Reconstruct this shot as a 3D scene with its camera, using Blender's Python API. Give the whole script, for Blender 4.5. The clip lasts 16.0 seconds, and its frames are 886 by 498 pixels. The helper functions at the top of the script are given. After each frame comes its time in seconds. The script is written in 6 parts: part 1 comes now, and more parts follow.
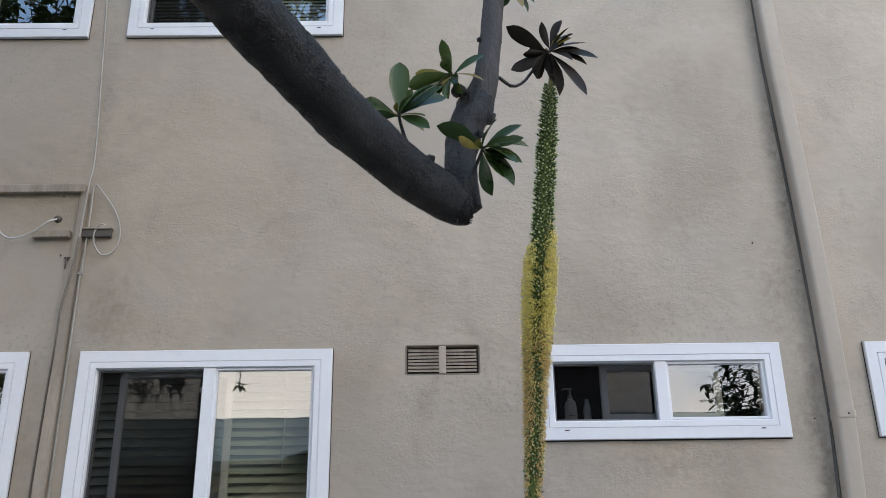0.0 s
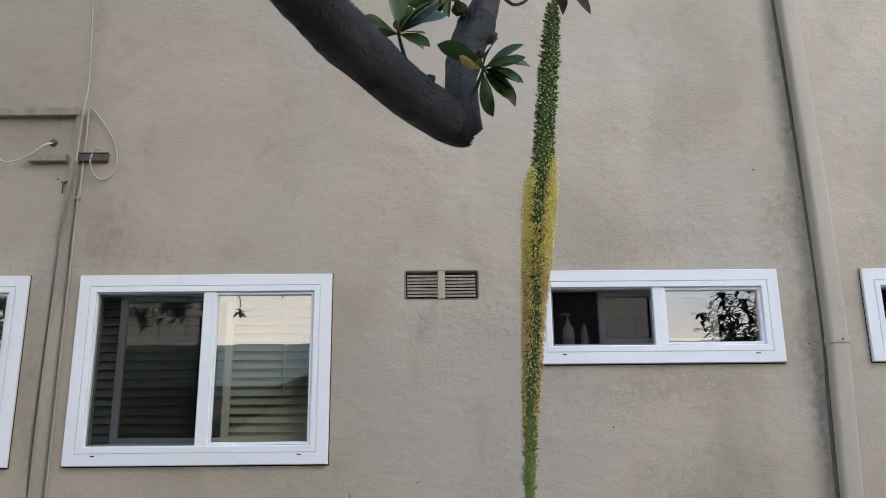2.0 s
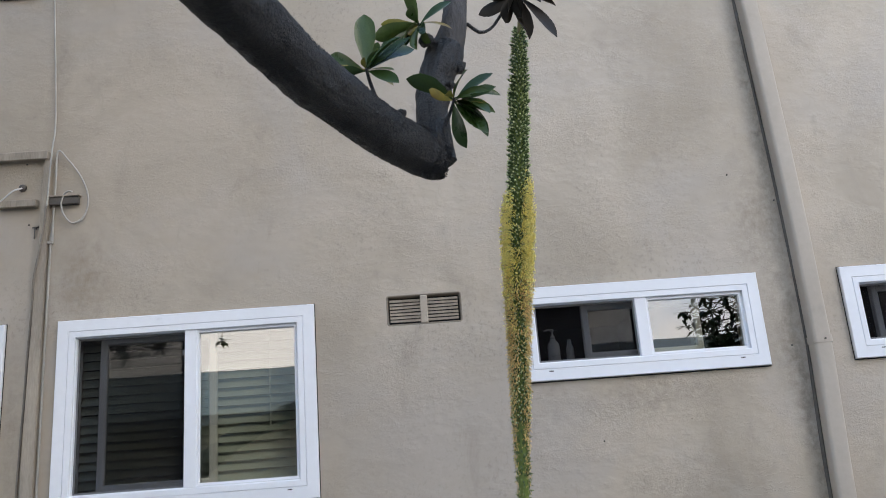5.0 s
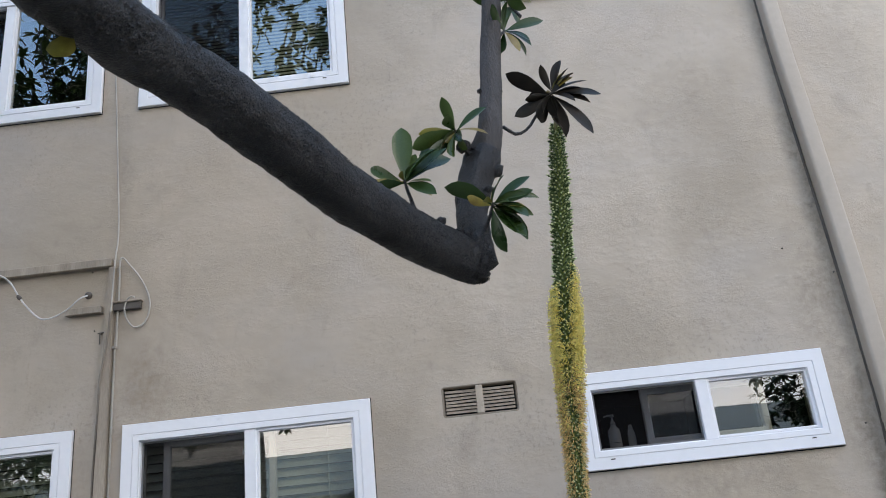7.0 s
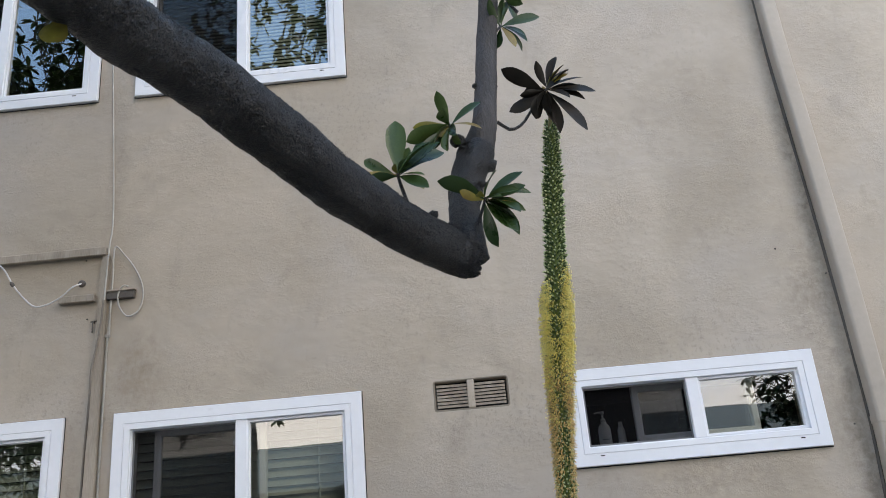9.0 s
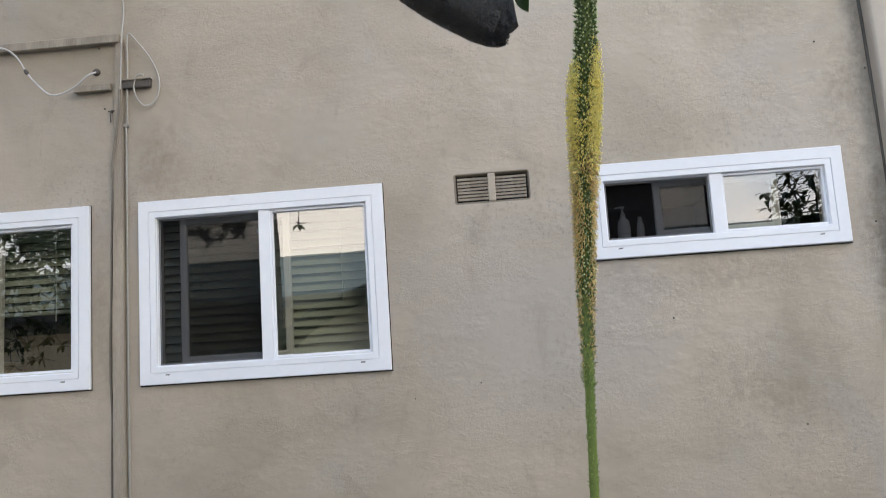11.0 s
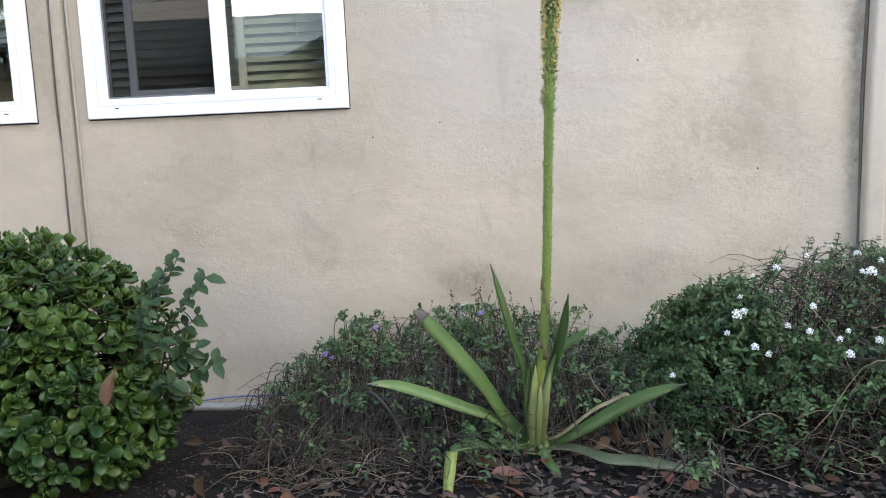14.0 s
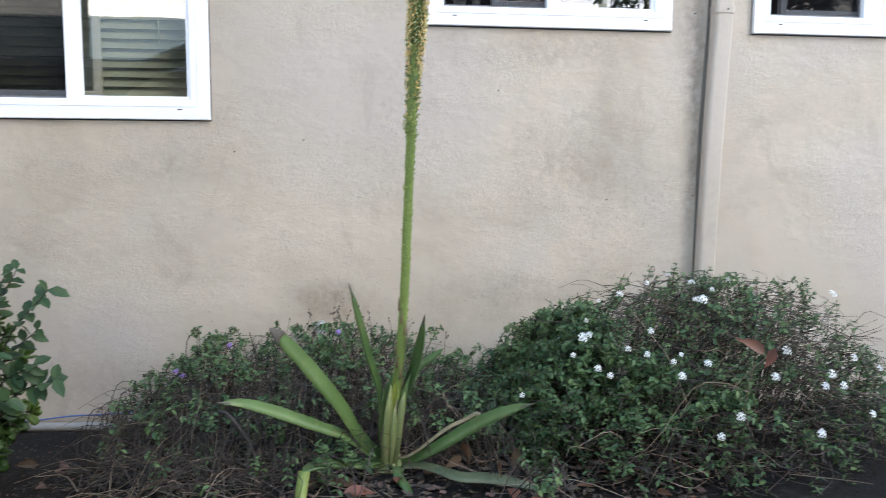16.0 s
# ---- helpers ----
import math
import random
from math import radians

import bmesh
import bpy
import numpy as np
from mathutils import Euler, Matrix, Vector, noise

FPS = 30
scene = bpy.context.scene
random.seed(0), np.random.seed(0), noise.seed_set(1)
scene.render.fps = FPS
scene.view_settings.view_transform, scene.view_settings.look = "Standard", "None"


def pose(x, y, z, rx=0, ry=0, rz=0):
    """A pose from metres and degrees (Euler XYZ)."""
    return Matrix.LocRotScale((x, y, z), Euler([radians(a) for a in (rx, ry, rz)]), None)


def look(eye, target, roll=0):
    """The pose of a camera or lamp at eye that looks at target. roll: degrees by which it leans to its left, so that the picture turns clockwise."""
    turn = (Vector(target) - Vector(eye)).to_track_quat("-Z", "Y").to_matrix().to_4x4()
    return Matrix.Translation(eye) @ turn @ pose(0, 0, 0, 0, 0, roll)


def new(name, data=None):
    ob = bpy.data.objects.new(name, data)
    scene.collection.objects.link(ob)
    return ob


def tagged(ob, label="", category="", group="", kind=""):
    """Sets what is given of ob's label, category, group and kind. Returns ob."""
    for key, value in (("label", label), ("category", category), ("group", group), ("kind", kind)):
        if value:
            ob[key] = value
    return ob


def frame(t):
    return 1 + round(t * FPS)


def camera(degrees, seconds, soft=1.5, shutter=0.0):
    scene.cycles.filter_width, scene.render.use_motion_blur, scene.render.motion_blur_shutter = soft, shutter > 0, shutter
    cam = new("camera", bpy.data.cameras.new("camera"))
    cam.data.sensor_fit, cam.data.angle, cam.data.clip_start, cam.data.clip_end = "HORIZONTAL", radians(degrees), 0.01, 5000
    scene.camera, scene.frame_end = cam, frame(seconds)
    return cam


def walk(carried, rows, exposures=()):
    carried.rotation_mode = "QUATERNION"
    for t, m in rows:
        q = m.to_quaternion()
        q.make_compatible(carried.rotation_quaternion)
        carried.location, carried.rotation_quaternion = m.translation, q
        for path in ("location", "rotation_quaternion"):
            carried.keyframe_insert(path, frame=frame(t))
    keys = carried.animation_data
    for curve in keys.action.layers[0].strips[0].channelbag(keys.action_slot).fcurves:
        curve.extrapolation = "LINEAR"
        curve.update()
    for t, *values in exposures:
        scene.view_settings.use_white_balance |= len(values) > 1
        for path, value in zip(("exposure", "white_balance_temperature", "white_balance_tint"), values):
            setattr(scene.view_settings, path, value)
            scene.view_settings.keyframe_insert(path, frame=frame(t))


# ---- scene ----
cam = camera(56.2, 16.0, soft=0.6, shutter=0.3)
PATH = [
    (0, (-0.037, -0.152, 1.43), (-0.018, 1.729, 2.109), -0.8),
    (0.5, (-0.04, -0.15, 1.437), (0.002, 1.739, 2.094), -1.0),
    (1, (-0.039, -0.144, 1.422), (0.007, 1.762, 2.026), -0.4),
    (1.5, (-0.047, -0.133, 1.409), (-0.016, 1.794, 1.945), -0.3),
    (2, (-0.041, -0.137, 1.411), (-0.02, 1.794, 1.929), -0.6),
    (2.5, (-0.042, -0.148, 1.435), (-0.028, 1.766, 2.017), -1.8),
    (3, (-0.045, -0.149, 1.413), (-0.04, 1.778, 1.947), -1.9),
    (3.2, (-0.049, -0.149, 1.39), (-0.05, 1.793, 1.868), -1.8),
    (5.3, (-0.038, -0.14, 1.501), (0.035, 1.775, 2.073), -4.7),
    (5.5, (-0.035, -0.155, 1.513), (0.009, 1.755, 2.107), -5.2),
    (6, (-0.013, -0.154, 1.522), (-0.084, 1.749, 2.13), -5.6),
    (6.5, (-0.003, -0.175, 1.536), (-0.111, 1.707, 2.203), -5.5),
    (7, (0.016, -0.186, 1.565), (-0.041, 1.682, 2.278), -5.9),
    (7.5, (0.04, -0.182, 1.565), (0.004, 1.682, 2.291), -5.8),
    (8, (0.03, -0.188, 1.564), (-0.001, 1.673, 2.295), -5.5),
    (8.2, (0.037, -0.193, 1.569), (0.001, 1.67, 2.298), -5.4),
    (10.3, (0.006, -0.142, 1.488), (-0.093, 1.799, 1.96), -3.8),
    (10.5, (0.003, -0.126, 1.475), (-0.11, 1.829, 1.878), -3.6),
    (11, (-0.003, -0.112, 1.443), (-0.132, 1.864, 1.727), -3.7),
    (11.5, (-0.005, -0.086, 1.36), (-0.157, 1.899, 1.555), -4.3),
    (12, (-0.019, -0.072, 1.309), (-0.179, 1.919, 1.399), -5.0),
    (12.5, (-0.016, -0.072, 1.289), (-0.173, 1.922, 1.296), -4.8),
    (13, (-0.017, -0.074, 1.279), (-0.157, 1.919, 1.19), -4.3),
    (13.5, (-0.012, -0.066, 1.268), (-0.119, 1.923, 1.087), -3.6),
    (14, (-0.01, -0.058, 1.255), (-0.073, 1.925, 1.002), -2.6),
    (14.5, (-0.003, -0.06, 1.252), (-0.02, 1.92, 0.967), -1.4),
    (15, (0.0, -0.065, 1.256), (0.039, 1.915, 0.982), -0.8),
    (15.5, (-0.001, -0.074, 1.259), (0.088, 1.907, 0.996), -0.3),
    (16, (0.003, -0.099, 1.269), (0.269, 1.871, 1.053), 0.3),
]
walk(cam, [(t, look(eye, target, roll)) for t, eye, target, roll in PATH],
     exposures=[(0, -0.11, 8200, 10), (1.5, -0.07, 8550, 10), (3, -0.01, 8250, 10), (5.5, 0.01, 8100, 10), (7, 0.01, 8030, 10), (8, -0.05, 8100, 10), (10.5, 0.15, 8650, 10), (11, 0.16, 8600, 10), (12, 0.35, 8450, 10), (12.5, 0.49, 8400, 10), (13.5, 0.82, 8250, 10), (14.5, 1.06, 8130, 10), (15, 1.03, 8030, 9), (16, 0.91, 8000, 9)])

# ---- world and sun ----
world = bpy.data.worlds.new("sky")
scene.world = world
world.use_nodes = True
wn, wl = world.node_tree.nodes, world.node_tree.links
wn.clear()
sky = wn.new("ShaderNodeTexSky")
sky.sky_type, sky.sun_disc = "NISHITA", False
sky.sun_elevation, sky.sun_rotation = radians(52), radians(130)
wco = wn.new("ShaderNodeTexCoord")
wno = wn.new("ShaderNodeTexNoise")
wno.inputs["Scale"].default_value, wno.inputs["Detail"].default_value = 3.4, 7
wra = wn.new("ShaderNodeValToRGB")
wra.color_ramp.elements[0].position, wra.color_ramp.elements[1].position = 0.33, 0.54
wra.color_ramp.elements[0].color = (0, 0, 0, 1)
wmx = wn.new("ShaderNodeMix")
wmx.data_type = "RGBA"
wmx.inputs["B"].default_value = (15.8, 16.7, 18.8, 1)
wbg = wn.new("ShaderNodeBackground")
wbg.inputs["Strength"].default_value = 0.145
wou = wn.new("ShaderNodeOutputWorld")
wmp = wn.new("ShaderNodeMapping")
wmp.inputs["Location"].default_value = (0.0, 0.0, 1.7)
wl.new(wco.outputs["Generated"], wmp.inputs["Vector"])
wl.new(wmp.outputs["Vector"], wno.inputs["Vector"])
wsp, wrise, wsum = wn.new("ShaderNodeSeparateXYZ"), wn.new("ShaderNodeMapRange"), wn.new("ShaderNodeMath")
for key, v in (("From Min", 0.36), ("From Max", 0.56), ("To Min", -0.03), ("To Max", 0.34)):
    wrise.inputs[key].default_value = v
wsum.operation = "SUBTRACT"
wl.new(wco.outputs["Generated"], wsp.inputs["Vector"])
wl.new(wsp.outputs["Z"], wrise.inputs["Value"])
wl.new(wno.outputs["Fac"], wsum.inputs[0])
wl.new(wrise.outputs["Result"], wsum.inputs[1])
wl.new(wsum.outputs["Value"], wra.inputs["Fac"])
wl.new(wra.outputs["Color"], wmx.inputs["Factor"])
whz = wn.new("ShaderNodeMix")
whz.data_type = "RGBA"
whz.inputs["Factor"].default_value, whz.inputs["B"].default_value = 0.75, (4.6, 9.4, 18.5, 1)
wl.new(sky.outputs["Color"], whz.inputs["A"])
wl.new(whz.outputs["Result"], wmx.inputs["A"])
wl.new(wmx.outputs["Result"], wbg.inputs["Color"])
wl.new(wbg.outputs["Background"], wou.inputs["Surface"])

sun = new("sun", bpy.data.lights.new("sun", "SUN"))
sun.data.energy, sun.data.angle, sun.data.color = 0.9, radians(25), (1.0, 0.97, 0.92)
sun.matrix_world = look((9.0, -7.5, 12.0), (0, 2, 1))


# ---- materials ----
def mat(name, color, rough=0.7, color2=None, scale=6.0, stretch=(1, 1, 1), fine=60.0, fine_amt=0.25, bump=0.15, bump_dist=0.004,
        metal=0.0, spread=0.0, spec=0.5, blotch=None, blotch_range=(0.5, 0.7), blotch_scale=1.5, per="object", trans=0.0, coarse=0.0):
    """Two-scale procedural surface: colour, blotches, random spread per piece, fine relief."""
    m = bpy.data.materials.new(name)
    m.use_nodes = True
    n, l = m.node_tree.nodes, m.node_tree.links
    b = n["Principled BSDF"]
    b.inputs["Metallic"].default_value = metal
    b.inputs["Specular IOR Level"].default_value = spec
    co, mp = n.new("ShaderNodeTexCoord"), n.new("ShaderNodeMapping")
    mp.inputs["Scale"].default_value = stretch
    geo = n.new("ShaderNodeNewGeometry")
    l.new(geo.outputs["Position"], mp.inputs["Vector"])

    def noise_node(s, detail=5, rough_=0.55):
        x = n.new("ShaderNodeTexNoise")
        x.inputs["Scale"].default_value, x.inputs["Detail"].default_value, x.inputs["Roughness"].default_value = s, detail, rough_
        l.new(mp.outputs["Vector"], x.inputs["Vector"])
        return x.outputs["Fac"]

    def mixed(fac, a, b_, mode="MIX"):
        x = n.new("ShaderNodeMix")
        x.data_type, x.blend_type = "RGBA", mode
        if isinstance(fac, float):
            x.inputs["Factor"].default_value = fac
        else:
            l.new(fac, x.inputs["Factor"])
        for key, v in (("A", a), ("B", b_)):
            if isinstance(v, tuple):
                x.inputs[key].default_value = (*v, 1)
            else:
                l.new(v, x.inputs[key])
        return x.outputs["Result"]

    def ramp(fac, lo, hi):
        x = n.new("ShaderNodeMapRange")
        x.inputs["From Min"].default_value, x.inputs["From Max"].default_value = lo, hi
        l.new(fac, x.inputs["Value"])
        return x.outputs["Result"]

    color2 = color2 or tuple(c * 0.75 for c in color)
    big, small = noise_node(scale), noise_node(fine, 4, 0.6)
    c = mixed(ramp(big, 0.35, 0.65), color, color2)
    if blotch:
        c = mixed(ramp(noise_node(blotch_scale, 8, 0.65), *blotch_range), c, blotch)
    c = mixed(float(fine_amt), c, mixed(ramp(small, 0.3, 0.7), tuple(x * 0.45 for x in color), tuple(min(1, x * 1.3) for x in color)))
    if spread:
        hs = n.new("ShaderNodeHueSaturation")
        if per == "object":
            rnd = n.new("ShaderNodeObjectInfo").outputs["Random"]
        else:
            rnd = geo.outputs["Random Per Island"]
        v = n.new("ShaderNodeMapRange")
        v.inputs["To Min"].default_value, v.inputs["To Max"].default_value = 1 - spread, 1 + spread
        l.new(rnd, v.inputs["Value"])
        l.new(v.outputs["Result"], hs.inputs["Value"])
        h = n.new("ShaderNodeMapRange")
        h.inputs["To Min"].default_value, h.inputs["To Max"].default_value = 0.5 + spread * 0.06, 0.5 - spread * 0.06
        l.new(rnd, h.inputs["Value"])
        l.new(h.outputs["Result"], hs.inputs["Hue"])
        l.new(c, hs.inputs["Color"])
        c = hs.outputs["Color"]
    l.new(c, b.inputs["Base Color"])
    r = n.new("ShaderNodeMapRange")
    r.inputs["To Min"].default_value, r.inputs["To Max"].default_value = max(0.03, rough - 0.12), min(1, rough + 0.12)
    l.new(big, r.inputs["Value"])
    l.new(r.outputs["Result"], b.inputs["Roughness"])
    if bump:
        bp = n.new("ShaderNodeBump")
        bp.inputs["Strength"].default_value, bp.inputs["Distance"].default_value = bump, bump_dist
        l.new(small, bp.inputs["Height"])
        l.new(bp.outputs["Normal"], b.inputs["Normal"])
        if coarse:
            cb = n.new("ShaderNodeBump")
            cb.inputs["Strength"].default_value, cb.inputs["Distance"].default_value = coarse, bump_dist
            l.new(ramp(noise_node(fine * 0.35, 6, 0.7), 0.38, 0.62), cb.inputs["Height"])
            l.new(cb.outputs["Normal"], bp.inputs["Normal"])
    if trans:
        tr = n.new("ShaderNodeBsdfTranslucent")
        l.new(c, tr.inputs["Color"])
        ms = n.new("ShaderNodeMixShader")
        ms.inputs["Fac"].default_value = trans
        l.new(b.outputs["BSDF"], ms.inputs[1])
        l.new(tr.outputs["BSDF"], ms.inputs[2])
        l.new(ms.outputs["Shader"], n["Material Output"].inputs["Surface"])
    return m


def stucco_mat(name, color, relief=1.0, stains=()):
    """Hand-trowelled, painted stucco: smooth swept patches, rough grainy patches, faint drips and grime; stains adds
    ovals of dirt, shade or sheen.
    """
    m = bpy.data.materials.new(name)
    m.use_nodes = True
    n, l = m.node_tree.nodes, m.node_tree.links
    b = n["Principled BSDF"]
    b.inputs["Specular IOR Level"].default_value = 0.8
    geo = n.new("ShaderNodeNewGeometry")

    def noise_node(s, stretch=(1, 1, 1), detail=5, rough_=0.55, warp=0.0):
        mp = n.new("ShaderNodeMapping")
        mp.inputs["Scale"].default_value = stretch
        l.new(geo.outputs["Position"], mp.inputs["Vector"])
        x = n.new("ShaderNodeTexNoise")
        x.inputs["Scale"].default_value, x.inputs["Detail"].default_value, x.inputs["Roughness"].default_value = s, detail, rough_
        x.inputs["Distortion"].default_value = warp
        l.new(mp.outputs["Vector"], x.inputs["Vector"])
        return x.outputs["Fac"]

    def rng(fac, lo, hi, a=0.0, b_=1.0):
        x = n.new("ShaderNodeMapRange")
        for key, v in (("From Min", lo), ("From Max", hi), ("To Min", a), ("To Max", b_)):
            x.inputs[key].default_value = v
        l.new(fac, x.inputs["Value"])
        return x.outputs["Result"]

    def calc(op, a, b_):
        x = n.new("ShaderNodeMath")
        x.operation = op
        for i, v in enumerate((a, b_)):
            if isinstance(v, float):
                x.inputs[i].default_value = v
            else:
                l.new(v, x.inputs[i])
        return x.outputs["Value"]

    def mixed(fac, a, b_):
        x = n.new("ShaderNodeMix")
        x.data_type = "RGBA"
        l.new(fac, x.inputs["Factor"])
        for key, v in (("A", a), ("B", b_)):
            if isinstance(v, tuple):
                x.inputs[key].default_value = (*v, 1)
            else:
                l.new(v, x.inputs[key])
        return x.outputs["Result"]

    mottle = noise_node(1.3, detail=7, rough_=0.6, warp=0.6)
    c = mixed(rng(mottle, 0.35, 0.68), tuple(x * 1.06 for x in color), (color[0] * 0.81, color[1] * 0.80, color[2] * 0.775))
    c = mixed(rng(noise_node(0.7, (1, 1, 1.3), 6, 0.6, 0.8), 0.46, 0.66, 0, 0.8), c, (color[0] * 0.93, color[1] * 0.97, color[2] * 1.06))
    c = mixed(rng(noise_node(3.2, (1.3, 1, 0.8), 9, 0.72, 0.6), 0.56, 0.80, 0, 0.6), c, (color[0] * 0.58, color[1] * 0.55, color[2] * 0.53))
    c = mixed(rng(noise_node(7.0, (1.6, 1, 0.45), 8, 0.75), 0.62, 0.82, 0, 0.6), c, (color[0] * 0.60, color[1] * 0.54, color[2] * 0.46))
    c = mixed(rng(noise_node(26, detail=6, rough_=0.7), 0.64, 0.80, 0, 0.5), c, tuple(x * 0.55 for x in color))
    zone = rng(noise_node(1.0, (1, 1, 1), 6, 0.65, 0.5), 0.50, 0.66)
    c = mixed(calc("MULTIPLY", zone, rng(noise_node(40, (1, 1, 0.9), 8, 0.78), 0.52, 0.68, 0, 0.8)), c, tuple(x * 0.48 for x in color))
    speckle = rng(noise_node(24, (1, 1, 0.8), 9, 0.75, 0.3), 0.40, 0.66, 0.25, 1.0)
    ragged = noise_node(5.5, (1, 1, 0.7), 9, 0.7, 0.5)
    for sx, sz, rx, rz, tone, amount in stains:
        off, shrink, size = n.new("ShaderNodeVectorMath"), n.new("ShaderNodeVectorMath"), n.new("ShaderNodeVectorMath")
        off.operation, shrink.operation, size.operation = "SUBTRACT", "MULTIPLY", "LENGTH"
        l.new(geo.outputs["Position"], off.inputs[0])
        off.inputs[1].default_value, shrink.inputs[1].default_value = (sx, 4.15, sz), (1 / rx, 0, 1 / rz)
        l.new(off.outputs["Vector"], shrink.inputs[0])
        l.new(shrink.outputs["Vector"], size.inputs[0])
        edge = calc("SUBTRACT", size.outputs["Value"], calc("MULTIPLY", ragged, 1.7))
        c = mixed(calc("MULTIPLY", rng(edge, -0.75, 0.22, min(1.0, amount * 1.2), 0.0), speckle), c, tuple(x * t for x, t in zip(color, tone)))
    l.new(c, b.inputs["Base Color"])
    l.new(rng(mottle, 0.3, 0.7, 0.42, 0.62), b.inputs["Roughness"])
    patch = rng(noise_node(1.9, (0.8, 1, 1.2), 5, 0.6), 0.42, 0.60)
    trowel = noise_node(11, (0.8, 1, 1.25), 7, 0.62, 0.5)
    grain = noise_node(58, (0.95, 1, 1.05), 5, 0.72)
    swell = noise_node(2.6, (0.8, 1, 1.2), 3)
    h = calc("ADD", calc("MULTIPLY", trowel, rng(patch, 0, 1, 0.03, 0.34)), calc("MULTIPLY", grain, rng(patch, 0, 1, 0.02, 0.56)))
    ridge = rng(noise_node(34, (0.55, 1, 1.5), 6, 0.72, 0.9), 0.50, 0.75)
    h = calc("ADD", h, calc("MULTIPLY", ridge, rng(noise_node(2.3, (0.7, 1, 1.3), 5, 0.6, 0.4), 0.50, 0.66, 0.0, 0.15)))
    h = calc("ADD", h, calc("MULTIPLY", swell, 1.6))
    bp = n.new("ShaderNodeBump")
    bp.inputs["Strength"].default_value, bp.inputs["Distance"].default_value = 0.85 * relief, 0.010
    l.new(h, bp.inputs["Height"])
    l.new(bp.outputs["Normal"], b.inputs["Normal"])
    return m


def glass_mat(name, tint, ior):
    m = bpy.data.materials.new(name)
    m.use_nodes = True
    n, l = m.node_tree.nodes, m.node_tree.links
    n.remove(n["Principled BSDF"])
    fr, tr, gl, mx = n.new("ShaderNodeFresnel"), n.new("ShaderNodeBsdfTransparent"), n.new("ShaderNodeBsdfGlossy"), n.new("ShaderNodeMixShader")
    fr.inputs["IOR"].default_value = ior
    tr.inputs["Color"].default_value = (*tint, 1)
    gl.inputs["Roughness"].default_value = 0.0
    wv, bp = n.new("ShaderNodeTexNoise"), n.new("ShaderNodeBump")
    wv.inputs["Scale"].default_value = 2.0
    bp.inputs["Strength"].default_value, bp.inputs["Distance"].default_value = 0.03, 0.02
    l.new(n.new("ShaderNodeNewGeometry").outputs["Position"], wv.inputs["Vector"])
    l.new(wv.outputs["Fac"], bp.inputs["Height"])
    l.new(bp.outputs["Normal"], gl.inputs["Normal"])
    l.new(fr.outputs["Fac"], mx.inputs["Fac"])
    l.new(tr.outputs["BSDF"], mx.inputs[1])
    l.new(gl.outputs["BSDF"], mx.inputs[2])
    l.new(mx.outputs["Shader"], n["Material Output"].inputs["Surface"])
    return m


def clear_mat():
    """The uncoated faces of a pane: light passes straight on."""
    m = bpy.data.materials.new("clear_glass_edge")
    m.use_nodes = True
    n, l = m.node_tree.nodes, m.node_tree.links
    n.remove(n["Principled BSDF"])
    tr = n.new("ShaderNodeBsdfTransparent")
    tr.inputs["Color"].default_value = (0.97, 0.99, 0.98, 1)
    l.new(tr.outputs["BSDF"], n["Material Output"].inputs["Surface"])
    return m


def screen_mat():
    """Woven insect screen: dark threads that let half of the light through."""
    m = bpy.data.materials.new("insect_screen_mesh")
    m.use_nodes = True
    n, l = m.node_tree.nodes, m.node_tree.links
    b, tr, mx = n["Principled BSDF"], n.new("ShaderNodeBsdfTransparent"), n.new("ShaderNodeMixShader")
    b.inputs["Base Color"].default_value, b.inputs["Roughness"].default_value = (0.008, 0.008, 0.009, 1), 0.9
    b.inputs["Specular IOR Level"].default_value = 0.05
    mx.inputs["Fac"].default_value = 0.45
    l.new(tr.outputs["BSDF"], mx.inputs[1])
    l.new(b.outputs["BSDF"], mx.inputs[2])
    l.new(mx.outputs["Shader"], n["Material Output"].inputs["Surface"])
    return m


GRIME, RUSTY, PALE = (0.55, 0.53, 0.50), (0.52, 0.44, 0.36), (1.06, 1.10, 1.18)
# The two tall ovals by the downpipe join grime with its painted shadow.
STAINS_AND_SHADE = [(1.84, 2.72, 0.20, 0.42, GRIME, 0.75), (1.88, 2.05, 0.12, 0.40, GRIME, 0.6), (-1.78, 2.62, 0.17, 0.32, RUSTY, 0.7), (-2.11, 1.95, 0.08, 0.75, GRIME, 0.6),
          (1.15, 1.82, 0.70, 0.12, GRIME, 0.5), (1.35, 1.22, 0.50, 0.34, GRIME, 0.55), (0.02, 1.75, 0.13, 0.55, PALE, 0.6), (-0.80, 1.22, 0.26, 0.14, GRIME, 0.5),
          # The last two PALE ovals paint the sky's bluish sheen into the wall colour.
          (0.04, 0.50, 0.24, 0.15, RUSTY, 0.7), (0.0, 0.57, 0.17, 0.11, (0.36, 0.34, 0.32), 0.6), (0.92, 0.56, 0.45, 0.16, GRIME, 0.6), (1.945, 3.6, 0.085, 2.2, (0.44, 0.41, 0.38), 0.9), (1.925, 1.4, 0.075, 1.0, (0.44, 0.41, 0.38), 0.9), (-1.1, 0.15, 0.4, 0.14, GRIME, 0.5), (1.0, 3.7, 0.8, 0.25, PALE, 0.5), (1.2, 4.5, 0.7, 0.5, PALE, 0.5), (-1.96, 3.9, 0.08, 0.5, GRIME, 0.5)]
STUCCO = stucco_mat("painted_stucco", (0.442, 0.369, 0.293), 0.75, STAINS_AND_SHADE)
